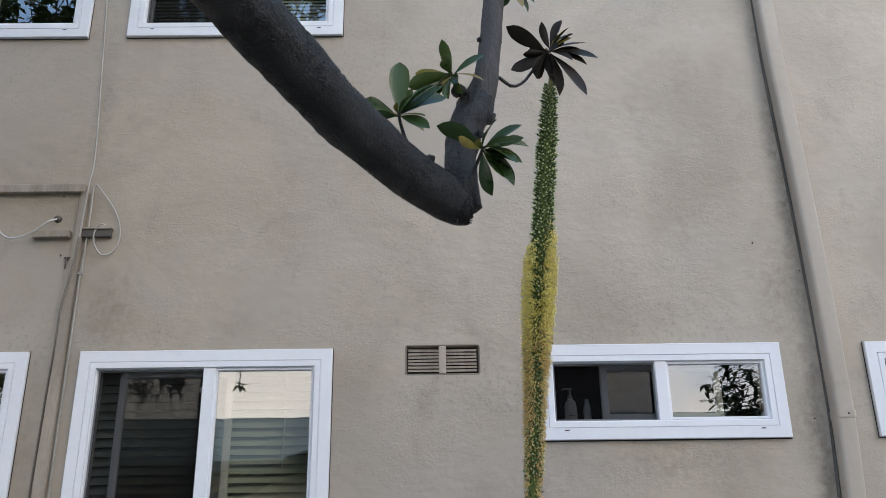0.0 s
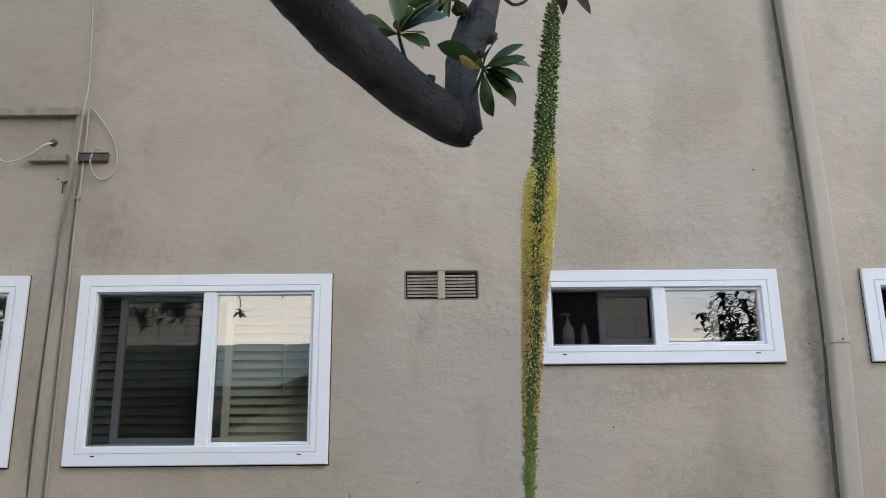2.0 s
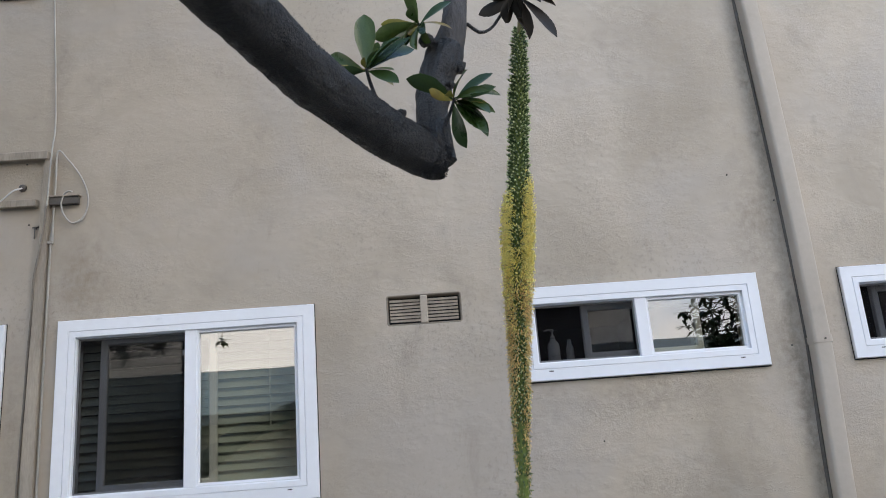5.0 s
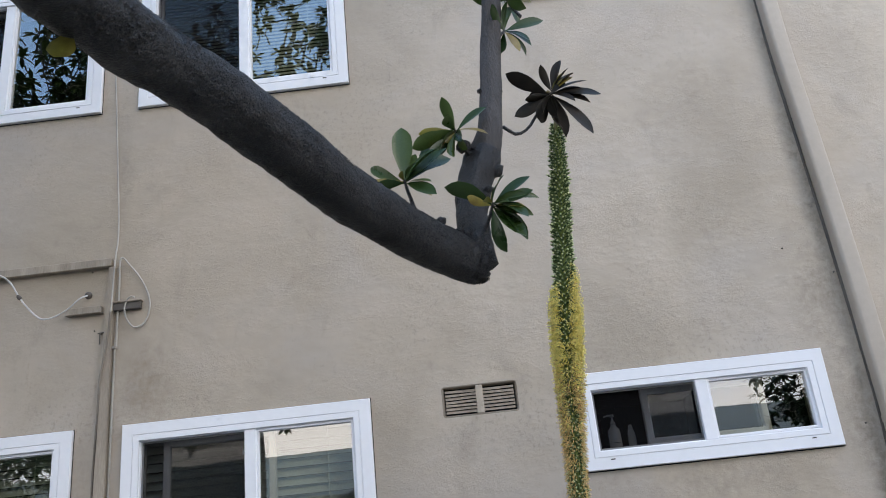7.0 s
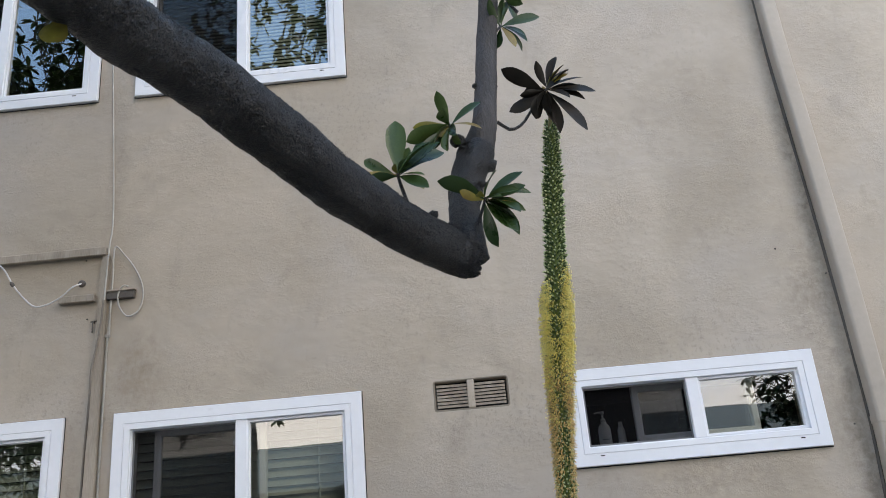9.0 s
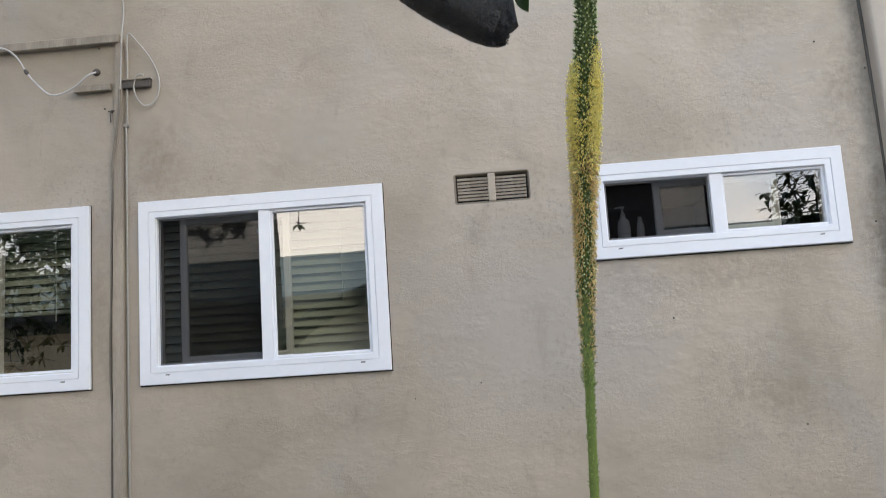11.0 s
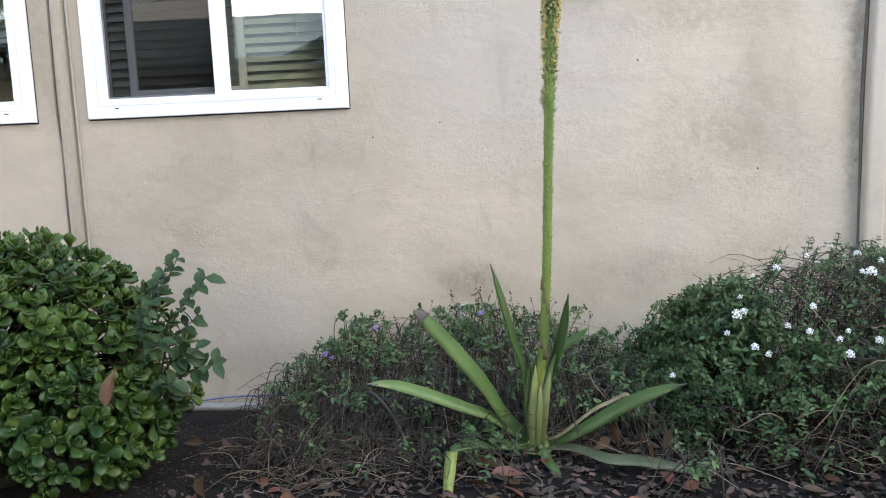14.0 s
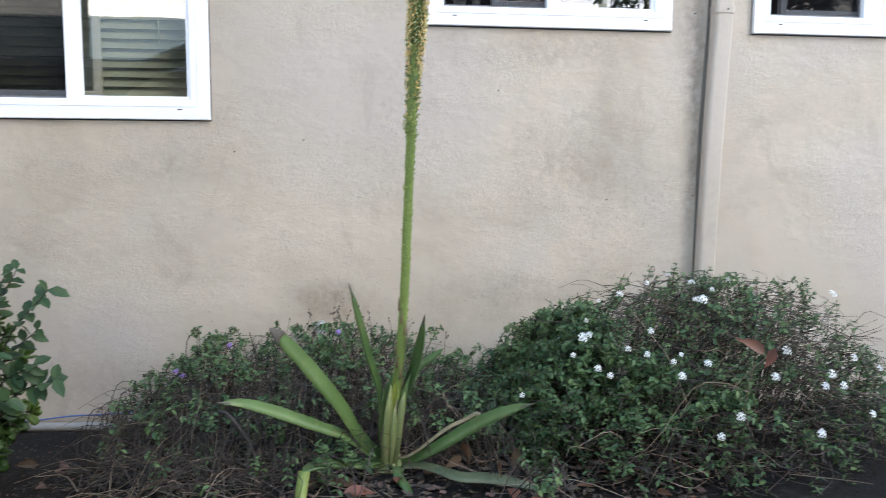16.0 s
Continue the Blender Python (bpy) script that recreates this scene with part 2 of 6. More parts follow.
TRIM = mat("painted_wood_trim", (0.40, 0.335, 0.27), 0.6, scale=3, stretch=(4, 4, 0.6), fine=40, bump=0.25, blotch=(0.23, 0.19, 0.155), blotch_range=(0.50, 0.72))
DOWNPIPE = mat("painted_sheet_metal", (0.455, 0.395, 0.335), 0.5, (0.415, 0.355, 0.295), scale=1.2, fine=30, fine_amt=0.08, bump=0.06, blotch=(0.27, 0.24, 0.21), blotch_range=(0.6, 0.8))
VINYL = mat("white_vinyl", (0.85, 0.86, 0.90), 0.4, (0.82, 0.83, 0.87), scale=2, fine=25, fine_amt=0.04, bump=0.03, blotch=(0.62, 0.61, 0.60), blotch_range=(0.66, 0.85), blotch_scale=3)
SLOT = mat("dark_slot", (0.02, 0.02, 0.02), 0.8, bump=0)
SASH = mat("grey_aluminium", (0.20, 0.20, 0.21), 0.45, scale=4, fine=50, fine_amt=0.1, bump=0.03, metal=0.3)
GLASS = glass_mat("window_glass", (0.84, 0.90, 0.87), 3.5)
CLEAR = clear_mat()
SCREEN = screen_mat()
SLAT = mat("blind_slat_vinyl", (0.60, 0.67, 0.61), 0.5, scale=3, fine=30, fine_amt=0.1, bump=0.03)
# Near-black: the dimness of the unlit rooms is put into the colour.
ROOM = mat("room_dimness", (0.055, 0.05, 0.047), 0.8, scale=1, fine=20, fine_amt=0.1)
CARD = mat("corrugated_card", (0.36, 0.25, 0.14), 0.8, scale=5, fine=60)
BOTTLE = mat("white_plastic", (0.60, 0.61, 0.63), 0.35, scale=6, fine=30, fine_amt=0.05, bump=0.02)
CABLE = mat("pale_cable", (0.50, 0.47, 0.43), 0.5, scale=8, fine=80, fine_amt=0.15)
CONDUIT = mat("grey_conduit", (0.42, 0.39, 0.35), 0.4, scale=5, fine=60, fine_amt=0.2)
RUST = mat("dark_iron", (0.10, 0.085, 0.075), 0.6, scale=20, fine=90)
BARK = mat("magnolia_bark", (0.019, 0.0175, 0.021), 0.5, (0.006, 0.0055, 0.007), scale=22, stretch=(1, 1, 1.0), fine=150, fine_amt=0.45, bump=1.0, bump_dist=0.015, coarse=0.9, spec=0.7, blotch=(0.075, 0.068, 0.072), blotch_range=(0.58, 0.72), blotch_scale=26)
BARKPALE = mat("smooth_magnolia_bark", (0.060, 0.053, 0.052), 0.75, (0.036, 0.032, 0.032), scale=10, stretch=(2.5, 2.5, 0.6), fine=60, fine_amt=0.35, bump=0.7, bump_dist=0.01, blotch=(0.02, 0.018, 0.018), blotch_range=(0.55, 0.72), blotch_scale=9)
MAGLEAF = mat("magnolia_leaf", (0.026, 0.055, 0.014), 0.30, (0.040, 0.074, 0.02), scale=14, fine=120, fine_amt=0.15, bump=0.15, spread=0.45, spec=0.35, trans=0.15, blotch=(0.08, 0.085, 0.02), blotch_range=(0.62, 0.8), blotch_scale=12)
# Both faces get the one dark tone that shows from below.
MAGDARK = mat("magnolia_leaf_dark", (0.015, 0.012, 0.009), 0.5, (0.027, 0.021, 0.015), scale=14, fine=120, fine_amt=0.15, bump=0.1, spread=0.35, spec=0.15, trans=0.05)
MAGOLD = mat("magnolia_leaf_yellowing", (0.22, 0.20, 0.035), 0.4, (0.14, 0.09, 0.03), scale=16, fine=90, spread=0.3, trans=0.2)
AGAVE = mat("agave_leaf", (0.054, 0.110, 0.031), 0.42, (0.088, 0.155, 0.048), scale=5, stretch=(1, 1, 1), fine=60, fine_amt=0.2, bump=0.12, spread=0.25, trans=0.08, blotch=(0.15, 0.17, 0.065), blotch_range=(0.54, 0.72), blotch_scale=11)
AGAVEDULL = mat("agave_leaf_dull", (0.040, 0.058, 0.026), 0.55, (0.085, 0.095, 0.045), scale=7, fine=60, fine_amt=0.2, bump=0.12, blotch=(0.20, 0.20, 0.12), blotch_range=(0.56, 0.72), blotch_scale=11)
AGAVEYEL = mat("agave_leaf_yellowed", (0.19, 0.22, 0.032), 0.5, (0.11, 0.16, 0.033), scale=8, fine=60, fine_amt=0.2)
AGAVEDRY = mat("agave_leaf_withered", (0.24, 0.19, 0.11), 0.8, (0.12, 0.09, 0.05), scale=12, fine=70, fine_amt=0.35, bump=0.4)
STALK = mat("agave_stalk", (0.175, 0.235, 0.060), 0.5, (0.13, 0.19, 0.045), scale=7, fine=70, fine_amt=0.2, bump=0.2)
BUD = mat("agave_bud", (0.070, 0.120, 0.038), 0.5, (0.13, 0.19, 0.075), scale=30, fine=200, fine_amt=0.2, bump=0.05, spread=0.4, per="island")
BUDTIP = mat("agave_bud_tip", (0.48, 0.55, 0.29), 0.5, scale=30, fine=200, bump=0, spread=0.3, per="island")
STAMEN = mat("yellow_stamen", (0.95, 0.87, 0.36), 0.6, (0.92, 0.81, 0.27), scale=20, fine=200, fine_amt=0.1, bump=0, spread=0.2, per="island", trans=0.35)
STAMENOLD = mat("wilted_stamen", (0.76, 0.58, 0.24), 0.7, (0.60, 0.42, 0.18), scale=25, fine=200, fine_amt=0.2, bump=0, spread=0.35, per="island", trans=0.2)
JADE = mat("jade_leaf", (0.021, 0.050, 0.009), 0.42, (0.050, 0.096, 0.017), scale=9, fine=90, fine_amt=0.10, bump=0.05, spread=0.45, spec=0.35, trans=0.06, blotch=(0.11, 0.14, 0.03), blotch_range=(0.60, 0.78), blotch_scale=14)
SHOOTLEAF = mat("shoot_leaf", (0.022, 0.050, 0.020), 0.5, (0.045, 0.085, 0.032), scale=10, fine=120, fine_amt=0.15, bump=0.1, spread=0.35, per="island", spec=0.25, trans=0.12)
JADESTEM = mat("jade_stem", (0.06, 0.045, 0.035), 0.8, scale=14, fine=80, bump=0.5)
LANTLEAF = mat("lantana_leaf", (0.038, 0.080, 0.030), 0.5, (0.076, 0.132, 0.052), scale=10, fine=120, fine_amt=0.15, bump=0.1, spread=0.45, per="island", spec=0.25, trans=0.15)
LANTDRY = mat("dry_leaf_litter", (0.075, 0.048, 0.032), 0.85, (0.032, 0.023, 0.017), scale=12, fine=90, spread=0.6, per="island")
TWIG = mat("dry_twig", (0.024, 0.018, 0.015), 0.85, (0.060, 0.046, 0.037), scale=6, fine=120, fine_amt=0.3, spread=0.45, per="island")
STRAW = mat("pale_straw", (0.19, 0.145, 0.10), 0.85, (0.075, 0.056, 0.040), scale=6, fine=120, fine_amt=0.3, spread=0.5, per="island")
PETAL = mat("white_petal", (0.80, 0.80, 0.78), 0.6, scale=20, fine=100, fine_amt=0.05, bump=0, trans=0.2)
PURPLE = mat("violet_petal", (0.35, 0.20, 0.55), 0.6, scale=20, fine=100, fine_amt=0.05, bump=0, trans=0.2)
FALLEN = mat("fallen_leaf", (0.115, 0.045, 0.019), 0.6, (0.062, 0.031, 0.018), scale=14, fine=90, fine_amt=0.2, bump=0.2, spread=0.4, blotch=(0.13, 0.10, 0.06), blotch_range=(0.55, 0.75), blotch_scale=9)
SOIL = mat("dark_soil", (0.014, 0.012, 0.011), 0.97, (0.009, 0.0078, 0.0074), scale=4, fine=70, fine_amt=0.45, bump=0.9, bump_dist=0.02, spec=0.15, blotch=(0.035, 0.03, 0.026), blotch_range=(0.55, 0.7), blotch_scale=9)
KERB = mat("faded_red_kerb_paint", (0.21, 0.145, 0.15), 0.7, (0.17, 0.115, 0.12), scale=4, fine=60, fine_amt=0.2, bump=0.3, blotch=(0.36, 0.32, 0.30), blotch_range=(0.58, 0.75))
PAVING = mat("concrete_paving", (0.27, 0.26, 0.245), 0.9, scale=2, fine=80, fine_amt=0.2, bump=0.3)
PVC = mat("grey_pvc_pipe", (0.24, 0.225, 0.21), 0.5, scale=5, fine=60, fine_amt=0.2)
ROPE = mat("blue_cord", (0.06, 0.13, 0.35), 0.7, scale=40, fine=200)
CREAM = stucco_mat("cream_stucco", (0.62, 0.57, 0.44), 0.5)
ROOFING = mat("grey_roofing", (0.16, 0.155, 0.15), 0.9, scale=3, fine=30, fine_amt=0.3)


# ---- geometry helpers ----
class Geo:
    """Collects vertices and faces for one mesh."""

    def __init__(self):
        self.v, self.f = [], []

    def add(self, verts, faces):
        k = len(self.v)
        self.v.extend(tuple(p) for p in verts)
        self.f.extend(tuple(k + i for i in q) for q in faces)
        return self

    def box(self, x0, x1, y0, y1, z0, z1, bevel=0.0, seg=1):
        bm = bmesh.new()
        bmesh.ops.create_cube(bm, size=1, matrix=Matrix.Translation(((x0 + x1) / 2, (y0 + y1) / 2, (z0 + z1) / 2)) @ Matrix.Diagonal((x1 - x0, y1 - y0, z1 - z0, 1)))
        if bevel:
            bmesh.ops.bevel(bm, geom=bm.edges[:], offset=bevel, segments=seg, affect="EDGES", profile=0.5)
        bm.verts.index_update()
        self.add([v.co for v in bm.verts], [[v.index for v in f.verts] for f in bm.faces])
        bm.free()
        return self

    def tube(self, pts, radii, n=8, rough=0.0, seed=0.0):
        pts = [Vector(p) for p in pts]
        if not isinstance(radii, (list, tuple)):
            radii = [radii] * len(pts)
        t0 = (pts[1] - pts[0]).normalized()
        side = t0.cross(Vector((0, 0, 1)) if abs(t0.z) < 0.9 else Vector((1, 0, 0))).normalized()
        verts, faces = [], []
        for i, p in enumerate(pts):
            t = (pts[min(i + 1, len(pts) - 1)] - pts[max(i - 1, 0)]).normalized()
            side = (side - t * side.dot(t)).normalized()
            up = t.cross(side)
            for j in range(n):
                a = 2 * math.pi * j / n
                d = side * math.cos(a) + up * math.sin(a)
                r = radii[i]
                if rough:
                    r *= 1 + rough * (noise.noise(p * 9 + d * 1.3 + Vector((seed, 0, 0))) + 0.5 * noise.noise(p * 28 + d * 3.1))
                verts.append(p + d * r)
        for i in range(len(pts) - 1):
            for j in range(n):
                faces.append((i * n + j, i * n + (j + 1) % n, (i + 1) * n + (j + 1) % n, (i + 1) * n + j))
        faces.append(tuple(range(n))[::-1])
        faces.append(tuple(range((len(pts) - 1) * n, len(pts) * n)))
        return self.add(verts, faces)

    def blade(self, pts, widths, up, thick=0.0, fold=0.25, cup=0.0):
        """A leaf along pts: folded along its midrib; with thick > 0 it has a rounded underside."""
        pts, up = [Vector(p) for p in pts], Vector(up)
        verts, faces = [], []
        rows = 6 if thick else 3
        for i, p in enumerate(pts):
            t = (pts[min(i + 1, len(pts) - 1)] - pts[max(i - 1, 0)]).normalized()
            s = t.cross(up).normalized()
            nrm = s.cross(t).normalized()
            w = widths[i] / 2
            verts += [p - s * w + nrm * w * fold, p, p + s * w + nrm * w * fold]
            if thick:
                k = thick * min(1, widths[i] / max(widths) * 1.3)
                verts += [p + s * w * 0.6 - nrm * k * 0.7, p - nrm * k, p - s * w * 0.6 - nrm * k * 0.7]
        for i in range(len(pts) - 1):
            for j in range(rows if thick else 2):
                k = (j + 1) % rows
                faces.append((i * rows + j, i * rows + k, (i + 1) * rows + k, (i + 1) * rows + j))
        if thick:
            faces.append(tuple(range(6))[::-1])
            faces.append(tuple((len(pts) - 1) * 6 + j for j in range(6)))
        return self.add(verts, faces)

    def lathe(self, x, y, prof, n=20):
        verts = [(x + r * math.cos(2 * math.pi * j / n), y + r * math.sin(2 * math.pi * j / n), z) for z, r in prof for j in range(n)]
        faces = [(i * n + j, i * n + (j + 1) % n, (i + 1) * n + (j + 1) % n, (i + 1) * n + j) for i in range(len(prof) - 1) for j in range(n)]
        faces += [tuple(range(n))[::-1], tuple((len(prof) - 1) * n + j for j in range(n))]
        return self.add(verts, faces)

    def mesh(self, name, material, smooth=False, origin=(0, 0, 0)):
        me = bpy.data.meshes.new(name)
        o = Vector(origin)
        me.from_pydata([tuple(Vector(p) - o) for p in self.v], [], self.f)
        me.materials.append(material)
        if smooth:
            me.polygons.foreach_set("use_smooth", [True] * len(me.polygons))
        me.update()
        return me


BASE = {}


def thing(name, base, label, category, group="", kind=""):
    """A top-level Empty at its base, for a thing with parts."""
    ob = new(name)
    ob.location = base
    ob.empty_display_size = 0.05
    BASE[ob] = Vector(base)
    return tagged(ob, label, category, group, kind)


def solid(name, geo, material, label, category="", group="", kind="", smooth=False, base=(0, 0, 0)):
    """A top-level thing that is one mesh."""
    ob = new(name, geo.mesh(name, material, smooth, base))
    ob.location = base
    BASE[ob] = Vector(base)
    return tagged(ob, label, category, group, kind)


def part(name, geo, material, parent, label="", smooth=False, kind=""):
    """One mesh under a thing or a part; geo is in world metres."""
    ob = new(name, geo.mesh(name, material, smooth, BASE[parent]))
    ob.parent = parent
    BASE[ob] = BASE[parent]
    return tagged(ob, label, kind=kind)


def glass_pane(geo, parent, label="", facing=-1):
    """A pane: its outer face mirrors and transmits, its other faces are clear."""
    ob = part("pane", geo, GLASS, parent, label)
    ob.data.materials.append(CLEAR)
    for f in ob.data.polygons:
        f.material_index = 0 if f.normal.y * facing > 0.5 else 1
    ob.visible_shadow = False
    return ob


def piece(name, mesh, parent, m):
    """A repeat that shares its mesh, at the world pose m, under parent."""
    ob = new(name, mesh)
    ob.parent = parent
    ob.matrix_basis = Matrix.Translation(-BASE[parent]) @ m
    return ob


def spline(pts, n):
    """n points along a smooth curve through pts."""
    pts = [Vector(p) for p in pts]
    ext = [pts[0] * 2 - pts[1], *pts, pts[-1] * 2 - pts[-2]]
    out = []
    for i in range(n):
        u = i / (n - 1) * (len(pts) - 1)
        k = min(int(u), len(pts) - 2)
        f = u - k
        a, b, c, d = ext[k:k + 4]
        out.append(0.5 * (2 * b + (c - a) * f + (2 * a - 5 * b + 4 * c - d) * f * f + (3 * b - a - 3 * c + d) * f ** 3))
    return out


def lerp(table, x):
    """Value at x in a table of (x, value)."""
    return float(np.interp(x, [p[0] for p in table], [p[1] for p in table]))


def unit(rng):
    while True:
        v = Vector([rng.uniform(-1, 1) for _ in range(3)])
        if 0.01 < v.length < 1:
            return v.normalized()


# ---- house wall with its openings ----
WALL, BACK, GROUND = 4.15, 4.33, -0.07
# x0, x1, z0, z1, sash from, sash to, blind
WINDOWS = [
    (-3.49, -2.170, 1.45, 2.428, -3.28, -2.69, 0.52),
    (-1.90, -0.580, 1.452, 2.426, -1.695, -1.10, 1.0),
    (0.475, 1.772, 1.938, 2.432, 0.825, 1.455, 0.0),
    (2.222, 3.52, 1.938, 2.430, 2.40, 2.99, 0.0),
    (-3.44, -2.118, 4.358, 5.334, -3.33, -2.73, 0.0),
    (-1.885, -0.583, 4.360, 5.336, -1.80, -1.19, 1.0),
    (0.43, 1.73, 4.812, 5.31, 0.52, 1.10, 0.0),
]
VENT = (-0.198, 0.190, 2.287, 2.441)
INSET = 0.07
HOLES = [(a + INSET, b - INSET, c + INSET, d - INSET) for a, b, c, d, *_ in WINDOWS] + [VENT]


def wall_with_holes(x0, x1, z0, z1, y0, y1, holes):
    xs = sorted({x0, x1, *[h[0] for h in holes], *[h[1] for h in holes]})
    zs = sorted({z0, z1, *[h[2] for h in holes], *[h[3] for h in holes]})
    g = Geo()
    for a, b in zip(xs, xs[1:]):
        for c, d in zip(zs, zs[1:]):
            mx, mz = (a + b) / 2, (c + d) / 2
            if not any(h[0] < mx < h[1] and h[2] < mz < h[3] for h in holes):
                g.add([(a, y0, c), (b, y0, c), (b, y0, d), (a, y0, d)], [(0, 1, 2, 3)])
                g.add([(a, y1, c), (b, y1, c), (b, y1, d), (a, y1, d)], [(3, 2, 1, 0)])
    for a, b, c, d in holes:
        g.add([(a, y0, c), (b, y0, c), (b, y0, d), (a, y0, d), (a, y1, c), (b, y1, c), (b, y1, d), (a, y1, d)],
              [(0, 4, 5, 1), (1, 5, 6, 2), (2, 6, 7, 3), (3, 7, 4, 0)])
    g.add([(x0, y0, z0), (x1, y0, z0), (x1, y0, z1), (x0, y0, z1), (x0, y1, z0), (x1, y1, z0), (x1, y1, z1), (x0, y1, z1)],
          [(0, 1, 5, 4), (1, 2, 6, 5), (2, 3, 7, 6), (3, 0, 4, 7)])
    return g


solid("wall_front", wall_with_holes(-9, 9, -0.4, 6.6, WALL, BACK, HOLES), STUCCO, "beige painted stucco house wall with trowel marks and stains", "wall", kind="structure")
# Plain shell closing the rooms, its dark colour standing for their lack of light.
solid("wall_back", Geo().box(-9, 9, 8.0, 8.2, -0.4, 6.6), ROOM, "plain back wall of the rooms, coloured dark for their dimness", "wall", kind="structure")
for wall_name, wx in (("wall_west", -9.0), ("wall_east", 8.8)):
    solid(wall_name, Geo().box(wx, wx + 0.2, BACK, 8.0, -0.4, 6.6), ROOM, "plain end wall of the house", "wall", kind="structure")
solid("floor", Geo().box(-8.8, 8.8, BACK, 8.0, 0.0, 0.12), ROOM, "plain room floor, coloured dark for the room's dimness", "floor", kind="structure")
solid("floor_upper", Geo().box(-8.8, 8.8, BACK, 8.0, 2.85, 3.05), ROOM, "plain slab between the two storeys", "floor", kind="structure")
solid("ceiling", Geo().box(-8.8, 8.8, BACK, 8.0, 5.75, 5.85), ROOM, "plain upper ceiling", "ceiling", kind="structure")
solid("roof", Geo().box(-9.1, 9.1, 4.1, 8.3, 6.6, 6.8), ROOFING, "flat grey roof of the house", "roof", kind="structure")
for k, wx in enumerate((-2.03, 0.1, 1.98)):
    solid("partition_%d" % (k + 1), Geo().box(wx - 0.05, wx + 0.05, BACK + 0.002, 8.0, 0.12, 2.85), ROOM, "plain wall between two rooms, coloured dark for their dimness", "wall", kind="structure")


def sweep_frame(g, x0, x1, z0, z1, profile):
    """A mitred frame: profile rows (inset, y) swept round the rectangle."""
    verts = []
    for s, y in profile:
        verts += [(x0 + s, y, z0 + s), (x1 - s, y, z0 + s), (x1 - s, y, z1 - s), (x0 + s, y, z1 - s)]
    faces = [(i * 4 + j, i * 4 + (j + 1) % 4, (i + 1) * 4 + (j + 1) % 4, (i + 1) * 4 + j) for i in range(len(profile) - 1) for j in range(4)]
    return g.add(verts, faces)


FRAME_PROFILE = [(0, WALL + 0.002), (0, 4.128), (0.003, 4.124), (0.058, 4.124), (0.0595, 4.130), (0.0615, 4.130), (0.063, 4.124), (0.090, 4.124), (0.0925, 4.127), (0.0935, 4.140), (0.097, 4.141), (0.098, 4.225), (0.071, 4.225), (0.071, WALL + 0.002)]


